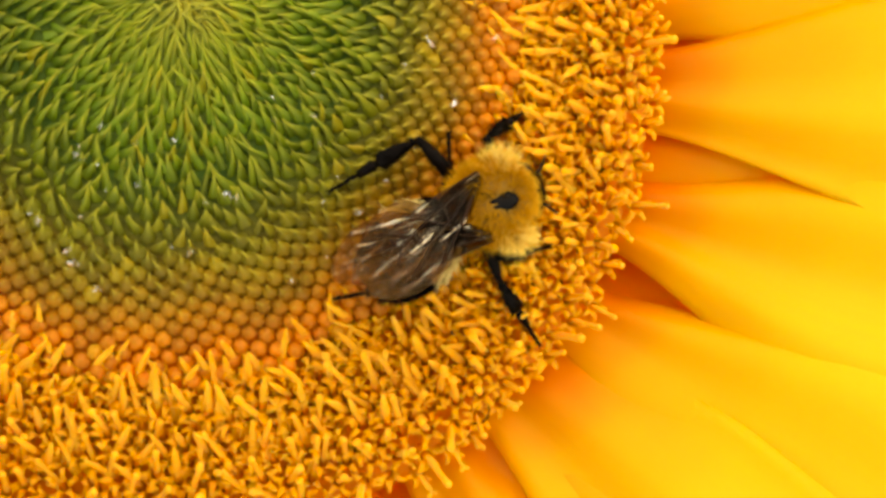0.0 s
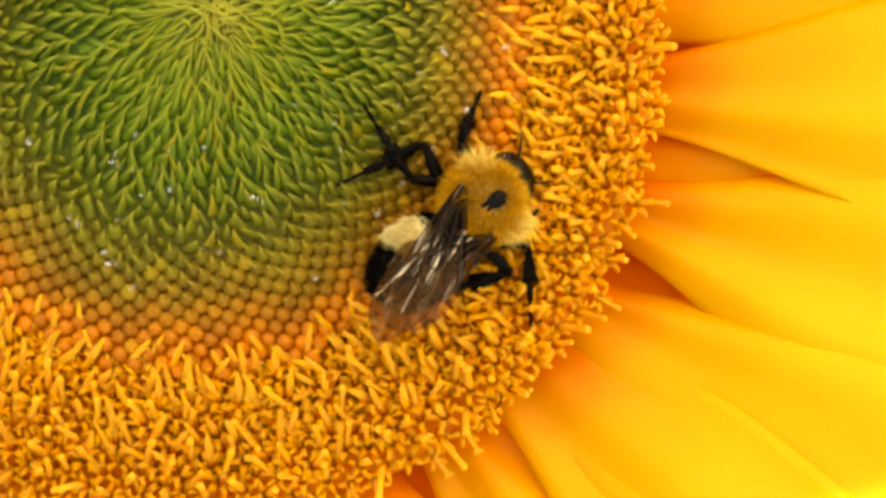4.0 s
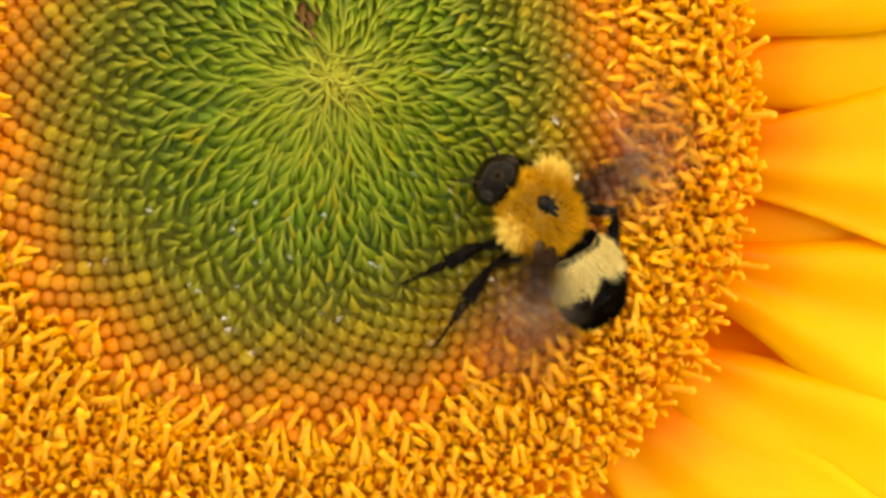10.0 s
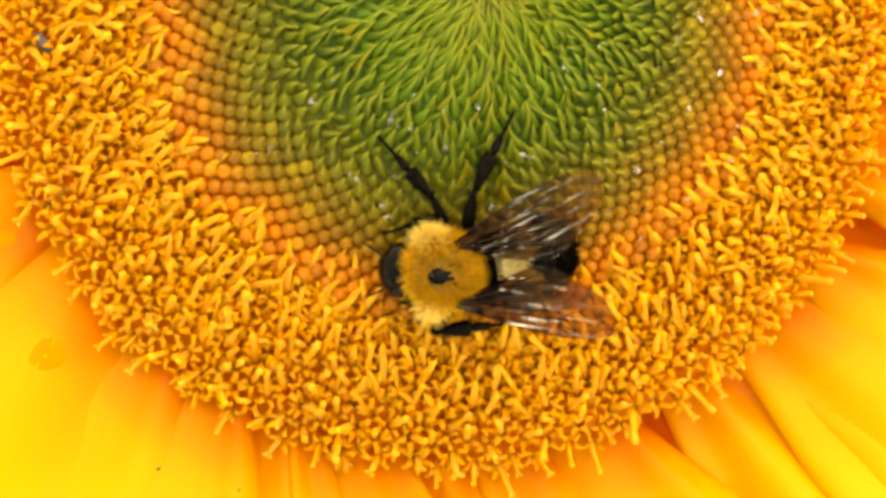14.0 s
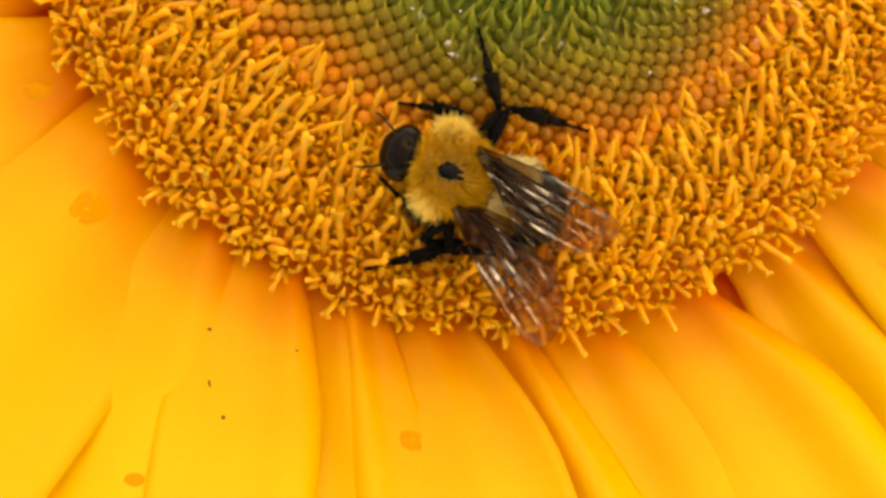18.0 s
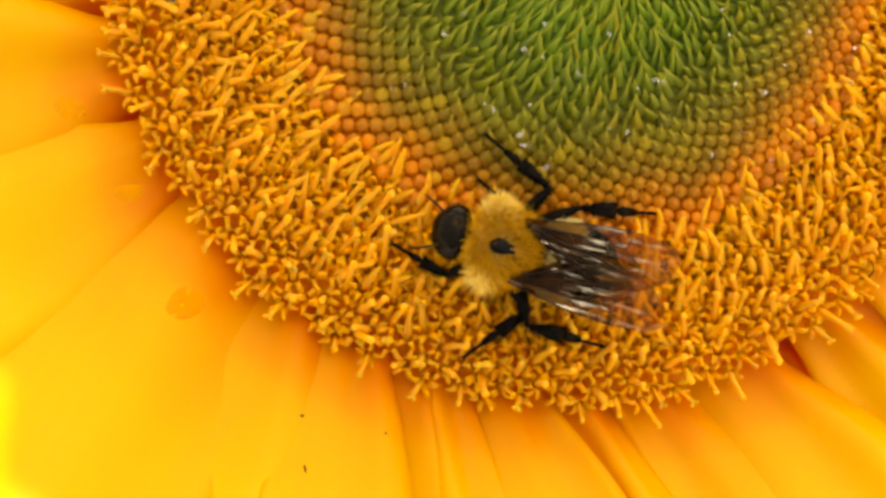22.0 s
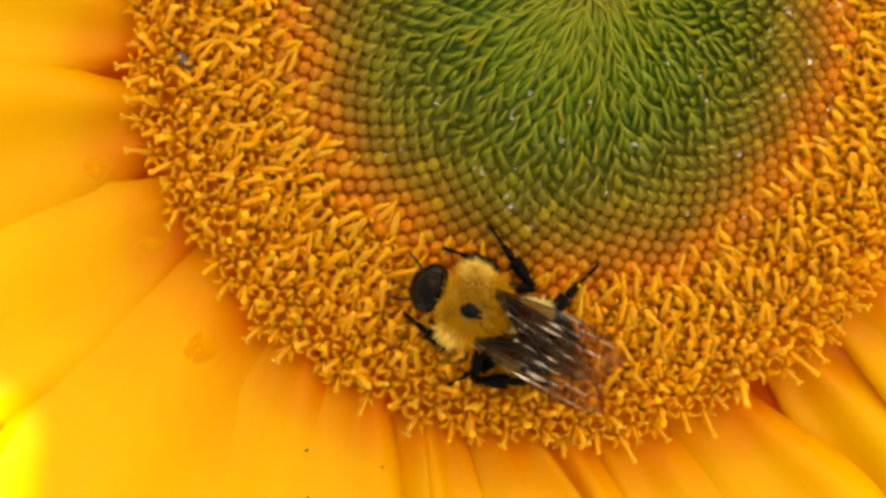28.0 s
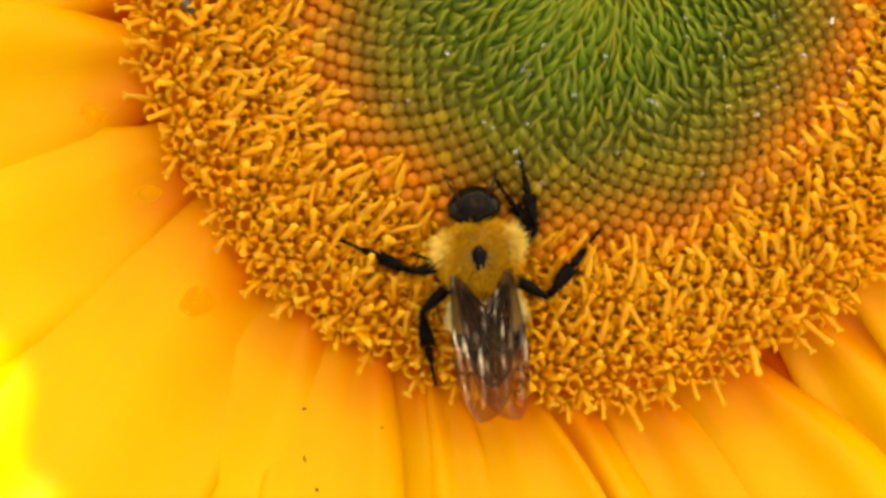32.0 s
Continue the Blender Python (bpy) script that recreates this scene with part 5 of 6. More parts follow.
    walk(parts['right_front_shin'], [
        (0, pose(0.0031, 0, 0.0006, 0, 0, 116.4)), (1, pose(0.0031, 0, 0.0006, 0, 0, 133.1)),
        (2, pose(0.0031, 0, 0.0006, 0, 0, 133.1)), (3, pose(0.0031, 0, 0.0006, 0, 0, 133.1)),
        (5.5, pose(0.0031, 0, 0.0006, 0, 0, 133.1)), (6, pose(0.0031, 0, 0.0006, 0, 0, 138.2)),
        (7, pose(0.0031, 0, 0.0006, 0, 0, 117.0)), (7.25, pose(0.0031, 0, 0.0006, 0, 0, 51.1)),
        (7.5, pose(0.0031, 0, 0.0006, 0, 0, -14.8)), (7.75, pose(0.0031, 0, 0.0006, 0, 0, -80.6)),
        (8, pose(0.0031, 0, 0.0006, 0, 0, -146.5)), (9, pose(0.0031, 0, 0.0006, 0, 0, -143.6)),
        (9.25, pose(0.0031, 0, 0.0006, 0, 0, -72.3)), (9.5, pose(0.0031, 0, 0.0006, 0, 0, -1.0)),
        (9.75, pose(0.0031, 0, 0.0006, 0, 0, 70.4)), (10, pose(0.0031, 0, 0.0006, 0, 0, 141.7)),
        (11, pose(0.0031, 0, 0.0006, 0, 0, 127.4)), (12, pose(0.0031, 0, 0.0006, 0, 0, 146.8)),
        (13, pose(0.0031, 0, 0.0006, 0, 0, 70.2)), (14, pose(0.0031, 0, 0.0006, 0, 0, 138.1)),
        (17, pose(0.0031, 0, 0.0006, 0, 0, 78.2)), (18, pose(0.0031, 0, 0.0006, 0, 0, 114.6)),
        (19, pose(0.0031, 0, 0.0006, 0, 0, 121.5)), (20, pose(0.0031, 0, 0.0006, 0, 0, 99.2)),
        (21, pose(0.0031, 0, 0.0006, 0, 0, 156.2)), (22, pose(0.0031, 0, 0.0006, 0, 0, 140.3)),
        (23, pose(0.0031, 0, 0.0006, 0, 0, 138.1)), (24, pose(0.0031, 0, 0.0006, 0, 0, 143.3)),
        (25, pose(0.0031, 0, 0.0006, 0, 0, 130.3)), (27.5, pose(0.0031, 0, 0.0006, 0, 0, 133.6)),
        (28, pose(0.0031, 0, 0.0006, 0, 0, 139.5)), (29, pose(0.0031, 0, 0.0006, 0, 0, 154.8)),
        (30, pose(0.0031, 0, 0.0006, 0, 0, 147.5)), (31, pose(0.0031, 0, 0.0006, 0, 0, 147.4)),
        (32, pose(0.0031, 0, 0.0006, 0, 0, 113.4)),])
    walk(parts['left_middle_leg'], [
        (0, pose(-0.0008, 0.0023, -0.0016, 0, 0, 231.3)), (1, pose(-0.0008, 0.0023, -0.0016, 0, 0, 205.3)),
        (1.5, pose(-0.0008, 0.0023, -0.0016, 0, 0, 161.6)), (2, pose(-0.0008, 0.0023, -0.0016, 0, 0, 117.8)),
        (3, pose(-0.0008, 0.0023, -0.0016, 0, 0, 136.1)), (5.5, pose(-0.0008, 0.0023, -0.0016, 0, 0, 142.5)),
        (6, pose(-0.0008, 0.0023, -0.0016, 0, 0, 135.8)), (7, pose(-0.0008, 0.0023, -0.0016, 0, 0, 77.8)),
        (8, pose(-0.0008, 0.0023, -0.0016, 0, 0, 32.3)), (9, pose(-0.0008, 0.0023, -0.0016, 0, 0, 42.7)),
        (10, pose(-0.0008, 0.0023, -0.0016, 0, 0, 42.6)), (11, pose(-0.0008, 0.0023, -0.0016, 0, 0, 32.6)),
        (12, pose(-0.0008, 0.0023, -0.0016, 0, 0, -28.5)), (13, pose(-0.0008, 0.0023, -0.0016, 0, 0, -32.3)),
        (14, pose(-0.0008, 0.0023, -0.0016, 0, 0, 7.9)), (17, pose(-0.0008, 0.0023, -0.0016, 0, 0, -17.0)),
        (17.5, pose(-0.0008, 0.0023, -0.0016, 0, 0, 46.2)), (18, pose(-0.0008, 0.0023, -0.0016, 0, 0, 109.5)),
        (19, pose(-0.0008, 0.0023, -0.0016, 0, 0, 105.6)), (20, pose(-0.0008, 0.0023, -0.0016, 0, 0, 98.0)),
        (21, pose(-0.0008, 0.0023, -0.0016, 0, 0, 147.5)), (22, pose(-0.0008, 0.0023, -0.0016, 0, 0, 138.2)),
        (23, pose(-0.0008, 0.0023, -0.0016, 0, 0, 137.2)), (24, pose(-0.0008, 0.0023, -0.0016, 0, 0, 150.6)),
        (25, pose(-0.0008, 0.0023, -0.0016, 0, 0, 132.5)), (27.5, pose(-0.0008, 0.0023, -0.0016, 0, 0, 161.9)),
        (28, pose(-0.0008, 0.0023, -0.0016, 0, 0, 169.6)), (29, pose(-0.0008, 0.0023, -0.0016, 0, 0, 157.9)),
        (30, pose(-0.0008, 0.0023, -0.0016, 0, 0, 85.9)), (31, pose(-0.0008, 0.0023, -0.0016, 0, 0, 87.7)),
        (32, pose(-0.0008, 0.0023, -0.0016, 0, 0, 91.0)),])
    walk(parts['left_middle_shin'], [
        (0, pose(0.004, 0, 0.0006, 0, 0, -158.5)), (1, pose(0.004, 0, 0.0006, 0, 0, -158.5)),
        (1.5, pose(0.004, 0, 0.0006, 0, 0, -90.6)), (2, pose(0.004, 0, 0.0006, 0, 0, -22.7)),
        (3, pose(0.004, 0, 0.0006, 0, 0, -20.6)), (4.25, pose(0.004, 0, 0.0006, 0, 0, -69.0)),
        (5.5, pose(0.004, 0, 0.0006, 0, 0, -117.5)), (6, pose(0.004, 0, 0.0006, 0, 0, -127.1)),
        (6.5, pose(0.004, 0, 0.0006, 0, 0, -73.8)), (7, pose(0.004, 0, 0.0006, 0, 0, -20.6)),
        (7.5, pose(0.004, 0, 0.0006, 0, 0, 21.2)), (8, pose(0.004, 0, 0.0006, 0, 0, 63.0)),
        (9, pose(0.004, 0, 0.0006, 0, 0, 65.0)), (10, pose(0.004, 0, 0.0006, 0, 0, 20.6)),
        (10.5, pose(0.004, 0, 0.0006, 0, 0, 65.1)), (11, pose(0.004, 0, 0.0006, 0, 0, 109.7)),
        (12, pose(0.004, 0, 0.0006, 0, 0, 138.0)), (13, pose(0.004, 0, 0.0006, 0, 0, 158.5)),
        (14, pose(0.004, 0, 0.0006, 0, 0, 158.5)), (17, pose(0.004, 0, 0.0006, 0, 0, 148.3)),
        (17.3333, pose(0.004, 0, 0.0006, 0, 0, 74.6)), (17.6667, pose(0.004, 0, 0.0006, 0, 0, 0.9)),
        (18, pose(0.004, 0, 0.0006, 0, 0, -72.8)), (19, pose(0.004, 0, 0.0006, 0, 0, -69.8)),
        (20, pose(0.004, 0, 0.0006, 0, 0, -62.9)), (21, pose(0.004, 0, 0.0006, 0, 0, -93.0)),
        (22, pose(0.004, 0, 0.0006, 0, 0, -82.5)), (23, pose(0.004, 0, 0.0006, 0, 0, -86.7)),
        (24, pose(0.004, 0, 0.0006, 0, 0, -91.4)), (25, pose(0.004, 0, 0.0006, 0, 0, -97.5)),
        (27.5, pose(0.004, 0, 0.0006, 0, 0, -104.1)), (28, pose(0.004, 0, 0.0006, 0, 0, -111.7)),
        (29, pose(0.004, 0, 0.0006, 0, 0, -90.1)), (30, pose(0.004, 0, 0.0006, 0, 0, -20.6)),
        (31, pose(0.004, 0, 0.0006, 0, 0, -38.0)), (32, pose(0.004, 0, 0.0006, 0, 0, -27.4)),])
    walk(parts['right_middle_leg'], [
        (0, pose(-0.0008, -0.0023, -0.0016, 0, 0, -86.0)), (1, pose(-0.0008, -0.0023, -0.0016, 0, 0, -81.5)),
        (2, pose(-0.0008, -0.0023, -0.0016, 0, 0, -97.7)), (3, pose(-0.0008, -0.0023, -0.0016, 0, 0, -87.7)),
        (5.5, pose(-0.0008, -0.0023, -0.0016, 0, 0, -20.0)), (6, pose(-0.0008, -0.0023, -0.0016, 0, 0, -48.2)),
        (7, pose(-0.0008, -0.0023, -0.0016, 0, 0, -55.1)), (8, pose(-0.0008, -0.0023, -0.0016, 0, 0, -102.4)),
        (9, pose(-0.0008, -0.0023, -0.0016, 0, 0, -97.5)), (9.5, pose(-0.0008, -0.0023, -0.0016, 0, 0, -42.7)),
        (10, pose(-0.0008, -0.0023, -0.0016, 0, 0, 12.1)), (11, pose(-0.0008, -0.0023, -0.0016, 0, 0, -53.7)),
        (12, pose(-0.0008, -0.0023, -0.0016, 0, 0, -51.6)), (13, pose(-0.0008, -0.0023, -0.0016, 0, 0, -65.3)),
        (14, pose(-0.0008, -0.0023, -0.0016, 0, 0, -70.3)), (17, pose(-0.0008, -0.0023, -0.0016, 0, 0, -58.9)),
        (18, pose(-0.0008, -0.0023, -0.0016, 0, 0, -107.9)), (19, pose(-0.0008, -0.0023, -0.0016, 0, 0, -62.3)),
        (20, pose(-0.0008, -0.0023, -0.0016, 0, 0, -76.7)), (21, pose(-0.0008, -0.0023, -0.0016, 0, 0, -123.3)),
        (22, pose(-0.0008, -0.0023, -0.0016, 0, 0, -118.5)), (23, pose(-0.0008, -0.0023, -0.0016, 0, 0, -125.2)),
        (24, pose(-0.0008, -0.0023, -0.0016, 0, 0, -132.8)), (25, pose(-0.0008, -0.0023, -0.0016, 0, 0, -139.6)),
        (27.5, pose(-0.0008, -0.0023, -0.0016, 0, 0, -186.5)), (28, pose(-0.0008, -0.0023, -0.0016, 0, 0, -160.4)),
        (29, pose(-0.0008, -0.0023, -0.0016, 0, 0, -194.7)), (30, pose(-0.0008, -0.0023, -0.0016, 0, 0, -183.1)),
        (31, pose(-0.0008, -0.0023, -0.0016, 0, 0, -105.1)), (32, pose(-0.0008, -0.0023, -0.0016, 0, 0, -51.1)),])
    walk(parts['right_middle_shin'], [
        (0, pose(0.004, 0, 0.0006, 0, 0, 20.6)), (1, pose(0.004, 0, 0.0006, 0, 0, 20.6)),
        (2, pose(0.004, 0, 0.0006, 0, 0, 20.6)), (3, pose(0.004, 0, 0.0006, 0, 0, -20.6)),
        (4.25, pose(0.004, 0, 0.0006, 0, 0, -65.4)), (5.5, pose(0.004, 0, 0.0006, 0, 0, -110.2)),
        (6, pose(0.004, 0, 0.0006, 0, 0, -137.1)), (7, pose(0.004, 0, 0.0006, 0, 0, -150.2)),
        (8, pose(0.004, 0, 0.0006, 0, 0, -116.1)), (9, pose(0.004, 0, 0.0006, 0, 0, -113.2)),
        (10, pose(0.004, 0, 0.0006, 0, 0, -158.5)), (10.5, pose(0.004, 0, 0.0006, 0, 0, -112.5)),
        (11, pose(0.004, 0, 0.0006, 0, 0, -66.6)), (12, pose(0.004, 0, 0.0006, 0, 0, -67.3)),
        (13, pose(0.004, 0, 0.0006, 0, 0, -20.6)), (14, pose(0.004, 0, 0.0006, 0, 0, 20.6)),
        (17, pose(0.004, 0, 0.0006, 0, 0, 20.6)), (18, pose(0.004, 0, 0.0006, 0, 0, 50.8)),
        (19, pose(0.004, 0, 0.0006, 0, 0, 20.6)), (20, pose(0.004, 0, 0.0006, 0, 0, 52.4)),
        (21, pose(0.004, 0, 0.0006, 0, 0, 95.9)), (22, pose(0.004, 0, 0.0006, 0, 0, 93.2)),
        (23, pose(0.004, 0, 0.0006, 0, 0, 95.5)), (24, pose(0.004, 0, 0.0006, 0, 0, 101.8)),
        (25, pose(0.004, 0, 0.0006, 0, 0, 101.0)), (27.5, pose(0.004, 0, 0.0006, 0, 0, 138.1)),
        (28, pose(0.004, 0, 0.0006, 0, 0, 130.1)), (29, pose(0.004, 0, 0.0006, 0, 0, 145.4)),
        (30, pose(0.004, 0, 0.0006, 0, 0, 158.5)), (30.5, pose(0.004, 0, 0.0006, 0, 0, 116.5)),
        (31, pose(0.004, 0, 0.0006, 0, 0, 74.4)), (32, pose(0.004, 0, 0.0006, 0, 0, 57.1)),])
    walk(parts['left_hind_leg'], [
        (0, pose(-0.002, 0.0021, -0.0016, 0, 0, 121.2)), (1, pose(-0.002, 0.0021, -0.0016, 0, 0, 95.5)),
        (2, pose(-0.002, 0.0021, -0.0016, 0, 0, 127.1)), (3, pose(-0.002, 0.0021, -0.0016, 0, 0, 115.1)),
        (4.25, pose(-0.002, 0.0021, -0.0016, 0, 0, 70.5)), (5.5, pose(-0.002, 0.0021, -0.0016, 0, 0, 26.0)),
        (6, pose(-0.002, 0.0021, -0.0016, 0, 0, 48.4)), (7, pose(-0.002, 0.0021, -0.0016, 0, 0, 27.9)),
        (8, pose(-0.002, 0.0021, -0.0016, 0, 0, 40.5)), (9, pose(-0.002, 0.0021, -0.0016, 0, 0, 42.8)),
        (10, pose(-0.002, 0.0021, -0.0016, 0, 0, 55.3)), (11, pose(-0.002, 0.0021, -0.0016, 0, 0, 43.6)),
        (12, pose(-0.002, 0.0021, -0.0016, 0, 0, 36.9)), (13, pose(-0.002, 0.0021, -0.0016, 0, 0, 30.7)),
        (14, pose(-0.002, 0.0021, -0.0016, 0, 0, 47.6)), (17, pose(-0.002, 0.0021, -0.0016, 0, 0, 89.2)),
        (18, pose(-0.002, 0.0021, -0.0016, 0, 0, 61.7)), (19, pose(-0.002, 0.0021, -0.0016, 0, 0, 53.1)),
        (20, pose(-0.002, 0.0021, -0.0016, 0, 0, 88.4)), (21, pose(-0.002, 0.0021, -0.0016, 0, 0, 127.2)),
        (22, pose(-0.002, 0.0021, -0.0016, 0, 0, 117.0)), (23, pose(-0.002, 0.0021, -0.0016, 0, 0, 96.1)),
        (24, pose(-0.002, 0.0021, -0.0016, 0, 0, 143.4)), (25, pose(-0.002, 0.0021, -0.0016, 0, 0, 98.9)),
        (27.5, pose(-0.002, 0.0021, -0.0016, 0, 0, 136.0)), (28, pose(-0.002, 0.0021, -0.0016, 0, 0, 98.8)),
        (29, pose(-0.002, 0.0021, -0.0016, 0, 0, 45.4)), (30, pose(-0.002, 0.0021, -0.0016, 0, 0, 113.4)),
        (31, pose(-0.002, 0.0021, -0.0016, 0, 0, 134.9)), (32, pose(-0.002, 0.0021, -0.0016, 0, 0, 126.4)),])
    walk(parts['left_hind_shin'], [
        (0, pose(0.0046, 0, 0.0006, 0, 0, 77.9)), (1, pose(0.0046, 0, 0.0006, 0, 0, 114.4)),
        (2, pose(0.0046, 0, 0.0006, 0, 0, 71.4)), (3, pose(0.0046, 0, 0.0006, 0, 0, 70.3)),
        (5.5, pose(0.0046, 0, 0.0006, 0, 0, 133.2)), (6, pose(0.0046, 0, 0.0006, 0, 0, 99.6)),
        (7, pose(0.0046, 0, 0.0006, 0, 0, 65.1)), (8, pose(0.0046, 0, 0.0006, 0, 0, 100.4)),
        (9, pose(0.0046, 0, 0.0006, 0, 0, 91.2)), (10, pose(0.0046, 0, 0.0006, 0, 0, 39.7)),
        (10.5, pose(0.0046, 0, 0.0006, 0, 0, 85.7)), (11, pose(0.0046, 0, 0.0006, 0, 0, 131.6)),
        (12, pose(0.0046, 0, 0.0006, 0, 0, 123.1)), (13, pose(0.0046, 0, 0.0006, 0, 0, 138.4)),
        (14, pose(0.0046, 0, 0.0006, 0, 0, 131.6)), (17, pose(0.0046, 0, 0.0006, 0, 0, 121.8)),
        (18, pose(0.0046, 0, 0.0006, 0, 0, 125.4)), (19, pose(0.0046, 0, 0.0006, 0, 0, 127.3)),
        (20, pose(0.0046, 0, 0.0006, 0, 0, 93.7)), (21, pose(0.0046, 0, 0.0006, 0, 0, 54.4)),
        (22, pose(0.0046, 0, 0.0006, 0, 0, 60.8)), (23, pose(0.0046, 0, 0.0006, 0, 0, 83.1)),
        (24, pose(0.0046, 0, 0.0006, 0, 0, 24.2)), (25, pose(0.0046, 0, 0.0006, 0, 0, 73.6)),
        (27.5, pose(0.0046, 0, 0.0006, 0, 0, 37.1)), (28, pose(0.0046, 0, 0.0006, 0, 0, 95.5)),
        (29, pose(0.0046, 0, 0.0006, 0, 0, 114.6)), (29.5, pose(0.0046, 0, 0.0006, 0, 0, 72.1)),
        (30, pose(0.0046, 0, 0.0006, 0, 0, 29.5)), (31, pose(0.0046, 0, 0.0006, 0, 0, 20.5)),
        (32, pose(0.0046, 0, 0.0006, 0, 0, 57.1)),])
    walk(parts['right_hind_leg'], [
        (0, pose(-0.002, -0.0021, -0.0016, 0, 0, -141.0)), (1, pose(-0.002, -0.0021, -0.0016, 0, 0, -149.7)),
        (2, pose(-0.002, -0.0021, -0.0016, 0, 0, -110.4)), (3, pose(-0.002, -0.0021, -0.0016, 0, 0, -101.1)),
        (5.5, pose(-0.002, -0.0021, -0.0016, 0, 0, -42.3)), (6, pose(-0.002, -0.0021, -0.0016, 0, 0, -105.2)),
        (7, pose(-0.002, -0.0021, -0.0016, 0, 0, -100.0)), (8, pose(-0.002, -0.0021, -0.0016, 0, 0, -112.0)),
        (9, pose(-0.002, -0.0021, -0.0016, 0, 0, -106.3)), (10, pose(-0.002, -0.0021, -0.0016, 0, 0, -144.4)),
        (10.5, pose(-0.002, -0.0021, -0.0016, 0, 0, -103.3)), (11, pose(-0.002, -0.0021, -0.0016, 0, 0, -62.3)),
        (12, pose(-0.002, -0.0021, -0.0016, 0, 0, -69.1)), (13, pose(-0.002, -0.0021, -0.0016, 0, 0, -126.6)),
        (14, pose(-0.002, -0.0021, -0.0016, 0, 0, -100.4)), (17, pose(-0.002, -0.0021, -0.0016, 0, 0, -58.3)),
        (18, pose(-0.002, -0.0021, -0.0016, 0, 0, -97.8)), (19, pose(-0.002, -0.0021, -0.0016, 0, 0, -111.9)),
        (20, pose(-0.002, -0.0021, -0.0016, 0, 0, -96.8)), (21, pose(-0.002, -0.0021, -0.0016, 0, 0, -140.8)),
        (22, pose(-0.002, -0.0021, -0.0016, 0, 0, -142.9)), (23, pose(-0.002, -0.0021, -0.0016, 0, 0, -148.5)),
        (24, pose(-0.002, -0.0021, -0.0016, 0, 0, -146.1)), (25, pose(-0.002, -0.0021, -0.0016, 0, 0, -152.9)),
        (27.5, pose(-0.002, -0.0021, -0.0016, 0, 0, -155.5)), (28, pose(-0.002, -0.0021, -0.0016, 0, 0, -197.0)),
        (29, pose(-0.002, -0.0021, -0.0016, 0, 0, -186.6)), (30, pose(-0.002, -0.0021, -0.0016, 0, 0, -170.0)),
        (31, pose(-0.002, -0.0021, -0.0016, 0, 0, -151.2)), (32, pose(-0.002, -0.0021, -0.0016, 0, 0, -124.7)),])
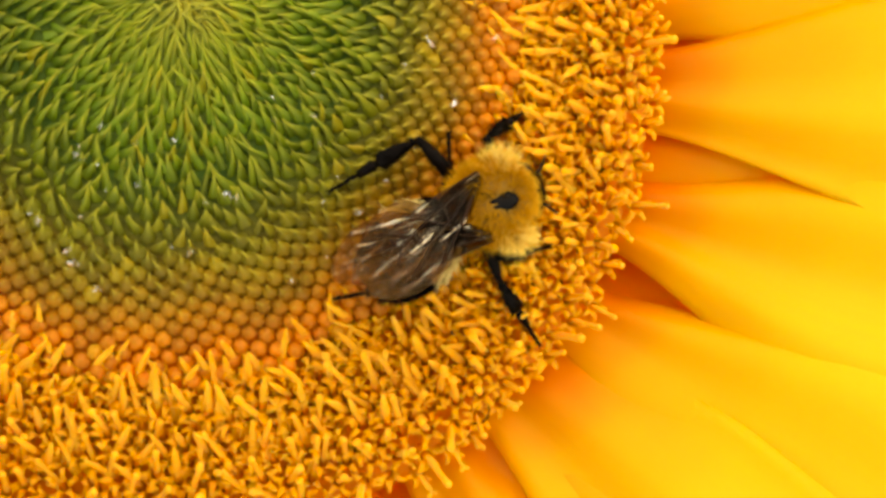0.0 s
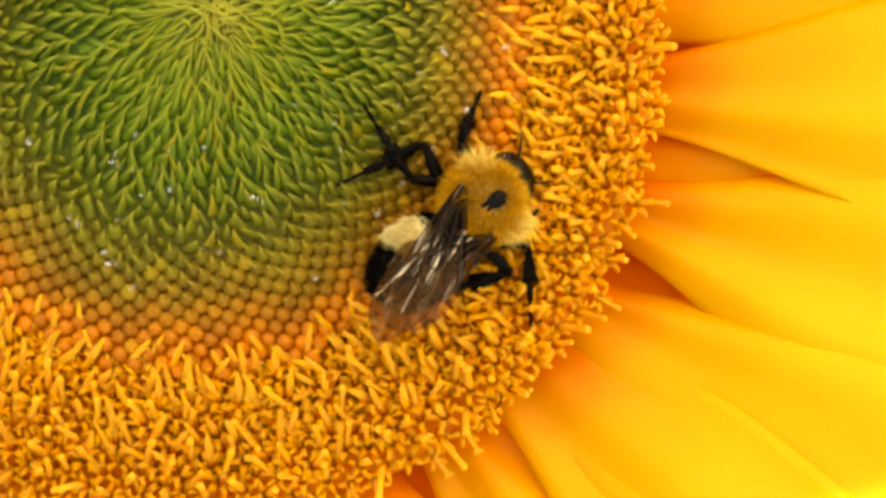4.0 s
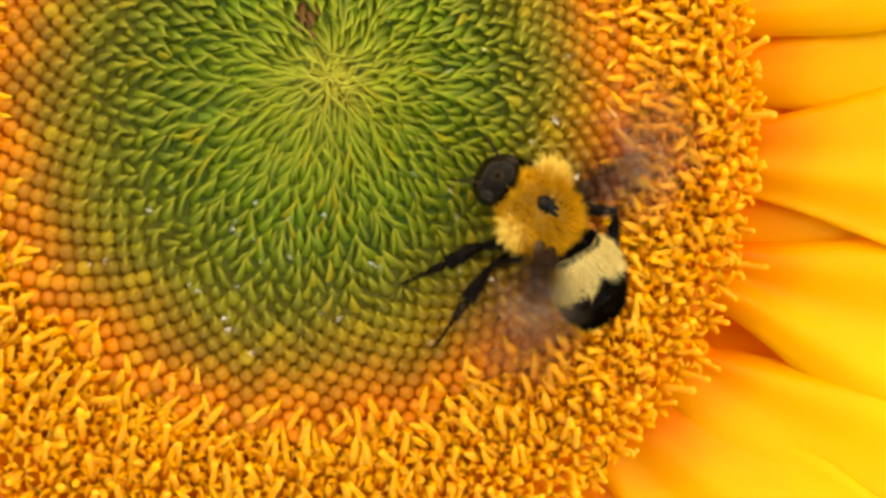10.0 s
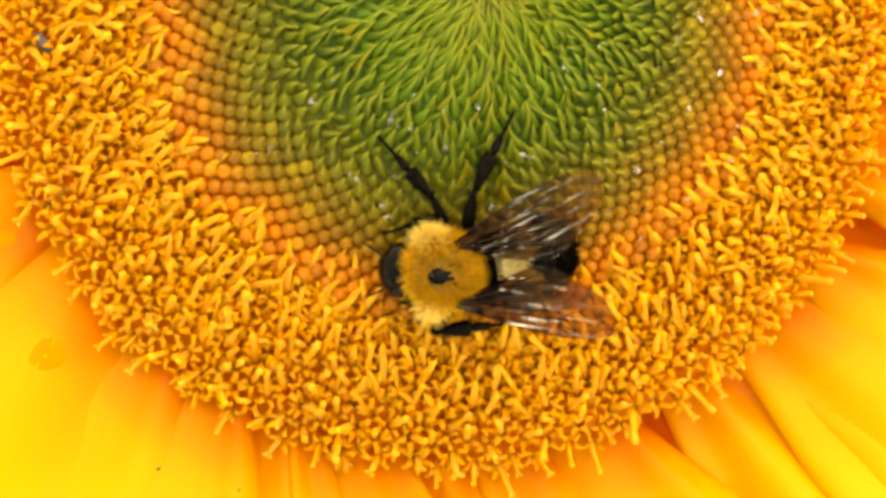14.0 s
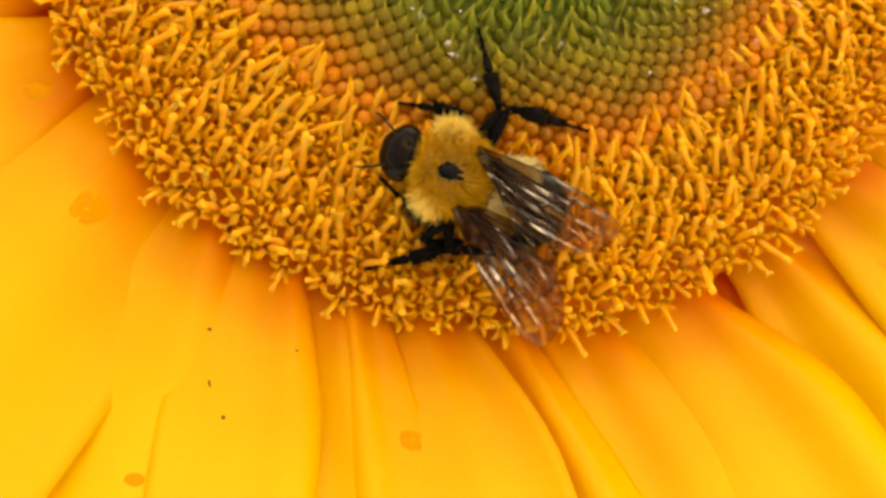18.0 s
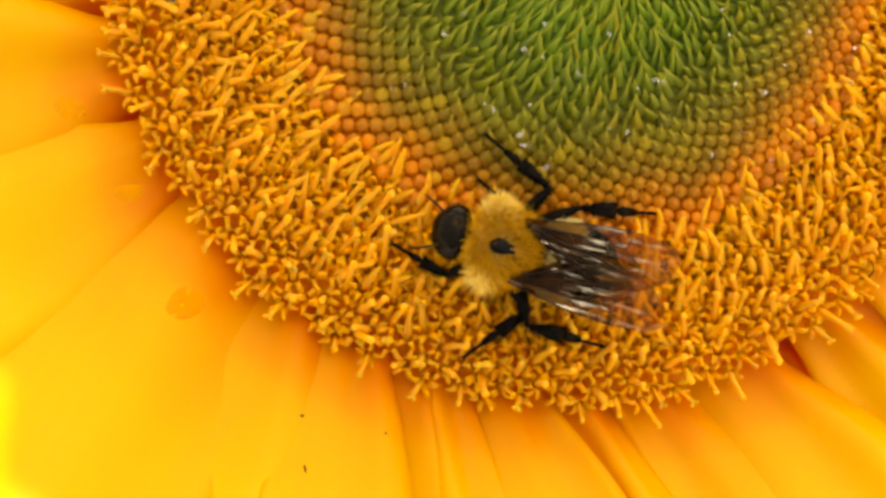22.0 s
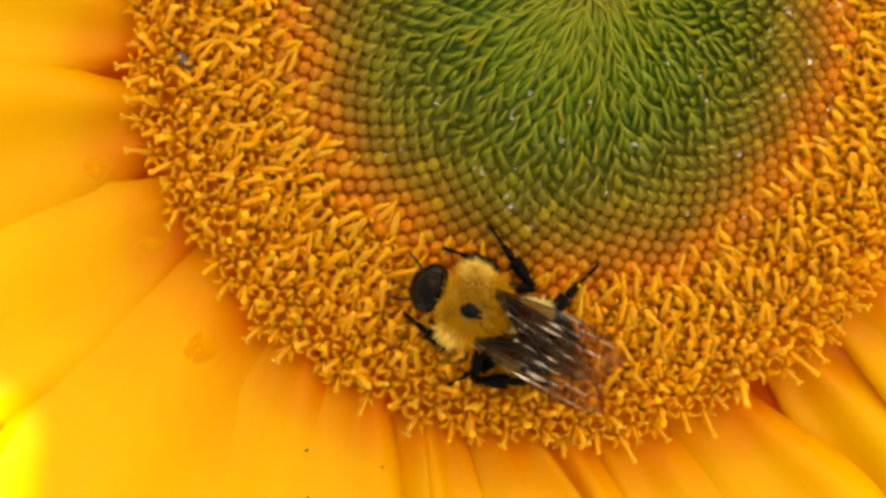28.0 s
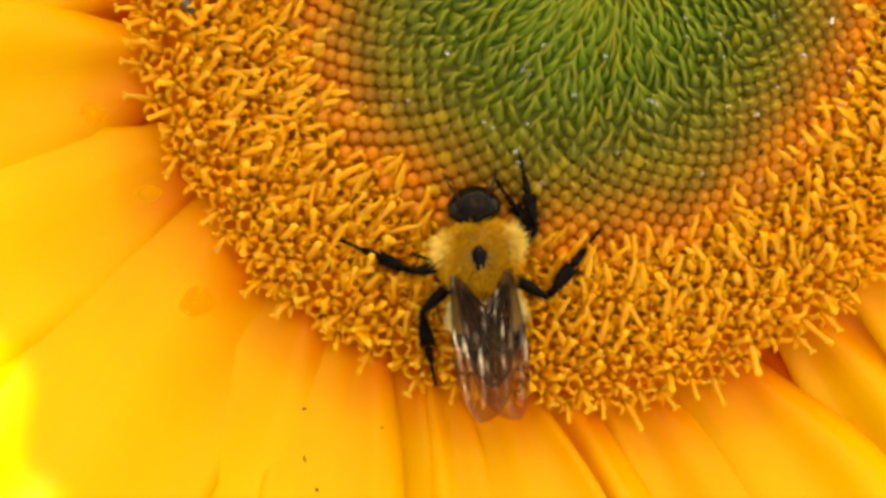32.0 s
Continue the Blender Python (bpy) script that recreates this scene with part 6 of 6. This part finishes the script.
    walk(parts['right_hind_shin'], [
        (0, pose(0.0046, 0, 0.0006, 0, 0, -40.2)), (1, pose(0.0046, 0, 0.0006, 0, 0, -20.5)),
        (2, pose(0.0046, 0, 0.0006, 0, 0, -78.9)), (3, pose(0.0046, 0, 0.0006, 0, 0, -95.0)),
        (5.5, pose(0.0046, 0, 0.0006, 0, 0, -153.8)), (6, pose(0.0046, 0, 0.0006, 0, 0, -121.0)),
        (7, pose(0.0046, 0, 0.0006, 0, 0, -135.9)), (8, pose(0.0046, 0, 0.0006, 0, 0, -118.4)),
        (9, pose(0.0046, 0, 0.0006, 0, 0, -121.7)), (10, pose(0.0046, 0, 0.0006, 0, 0, -89.8)),
        (11, pose(0.0046, 0, 0.0006, 0, 0, -134.4)), (12, pose(0.0046, 0, 0.0006, 0, 0, -116.4)),
        (13, pose(0.0046, 0, 0.0006, 0, 0, -75.8)), (14, pose(0.0046, 0, 0.0006, 0, 0, -20.5)),
        (17, pose(0.0046, 0, 0.0006, 0, 0, -62.6)), (18, pose(0.0046, 0, 0.0006, 0, 0, -76.9)),
        (19, pose(0.0046, 0, 0.0006, 0, 0, -68.2)), (20, pose(0.0046, 0, 0.0006, 0, 0, -82.9)),
        (21, pose(0.0046, 0, 0.0006, 0, 0, -24.5)), (22, pose(0.0046, 0, 0.0006, 0, 0, -27.1)),
        (23, pose(0.0046, 0, 0.0006, 0, 0, -20.5)), (24, pose(0.0046, 0, 0.0006, 0, 0, -20.5)),
        (25, pose(0.0046, 0, 0.0006, 0, 0, -20.5)), (27.5, pose(0.0046, 0, 0.0006, 0, 0, 20.5)),
        (28, pose(0.0046, 0, 0.0006, 0, 0, 82.1)), (29, pose(0.0046, 0, 0.0006, 0, 0, 45.6)),
        (30, pose(0.0046, 0, 0.0006, 0, 0, 60.8)), (31, pose(0.0046, 0, 0.0006, 0, 0, 61.0)),
        (32, pose(0.0046, 0, 0.0006, 0, 0, 77.9)),])
    sweep = [(0, -23, 1), (1, -16, 1), (2, -23, 6), (3, -26, 12), (3.5, -24, 10), (5.5, -10, -2), (13, 11, 36), (14, 8, 18), (16.5, 38, 40), (17, 24, 2), (18, 35, -19), (19, 20, -4), (20, 17, -3), (21, -8, 6), (22, 4, 0), (23, 1, -1), (24, 0, 2), (25, -1, 3), (27.5, 12, -10), (28, 6, -5), (29, 7, -9), (30, -10, -17), (31, -14, -7), (32, -1, -6)]
    for side, s, at in (("left", 1, 1), ("right", -1, 2)):
        for name, hinge, back in (("forewing", (-0.0009, 0.0025, 0.0020), 0), ("hindwing", (-0.0020, 0.0022, 0.0016), -9)):
            rows = []
            for row in sweep:
                if row[0] == 13:
                    # the wings beat from 5.8 to 12.3 s, four frames to a stroke
                    for k in range(174, 370):
                        beat = (0.0, 1.0, 0.0, -1.0)[k % 4]
                        rows.append((k / FPS, pose(hinge[0], s * hinge[1], hinge[2], 0, -10 - 38 * beat, 180 - s * (80 + back + 68 * beat))))
                out = row[at] + (-2 if row[0] < 12 else (2 if s > 0 else 9) if row[0] < 18.5 else -4 if s > 0 else 3) + back
                rows.append((row[0], pose(hinge[0], s * hinge[1], hinge[2], s * (10 if out < 15 else 4), -float(np.interp(row[0], (15, 17, 23, 24, 25, 27.5, 28), (12, 19, 19, 26, 37, 25, 19))) - (1.5 if s > 0 else 0), 180 - s * out)))
            walk(parts[side + "_" + name], rows)


motions()
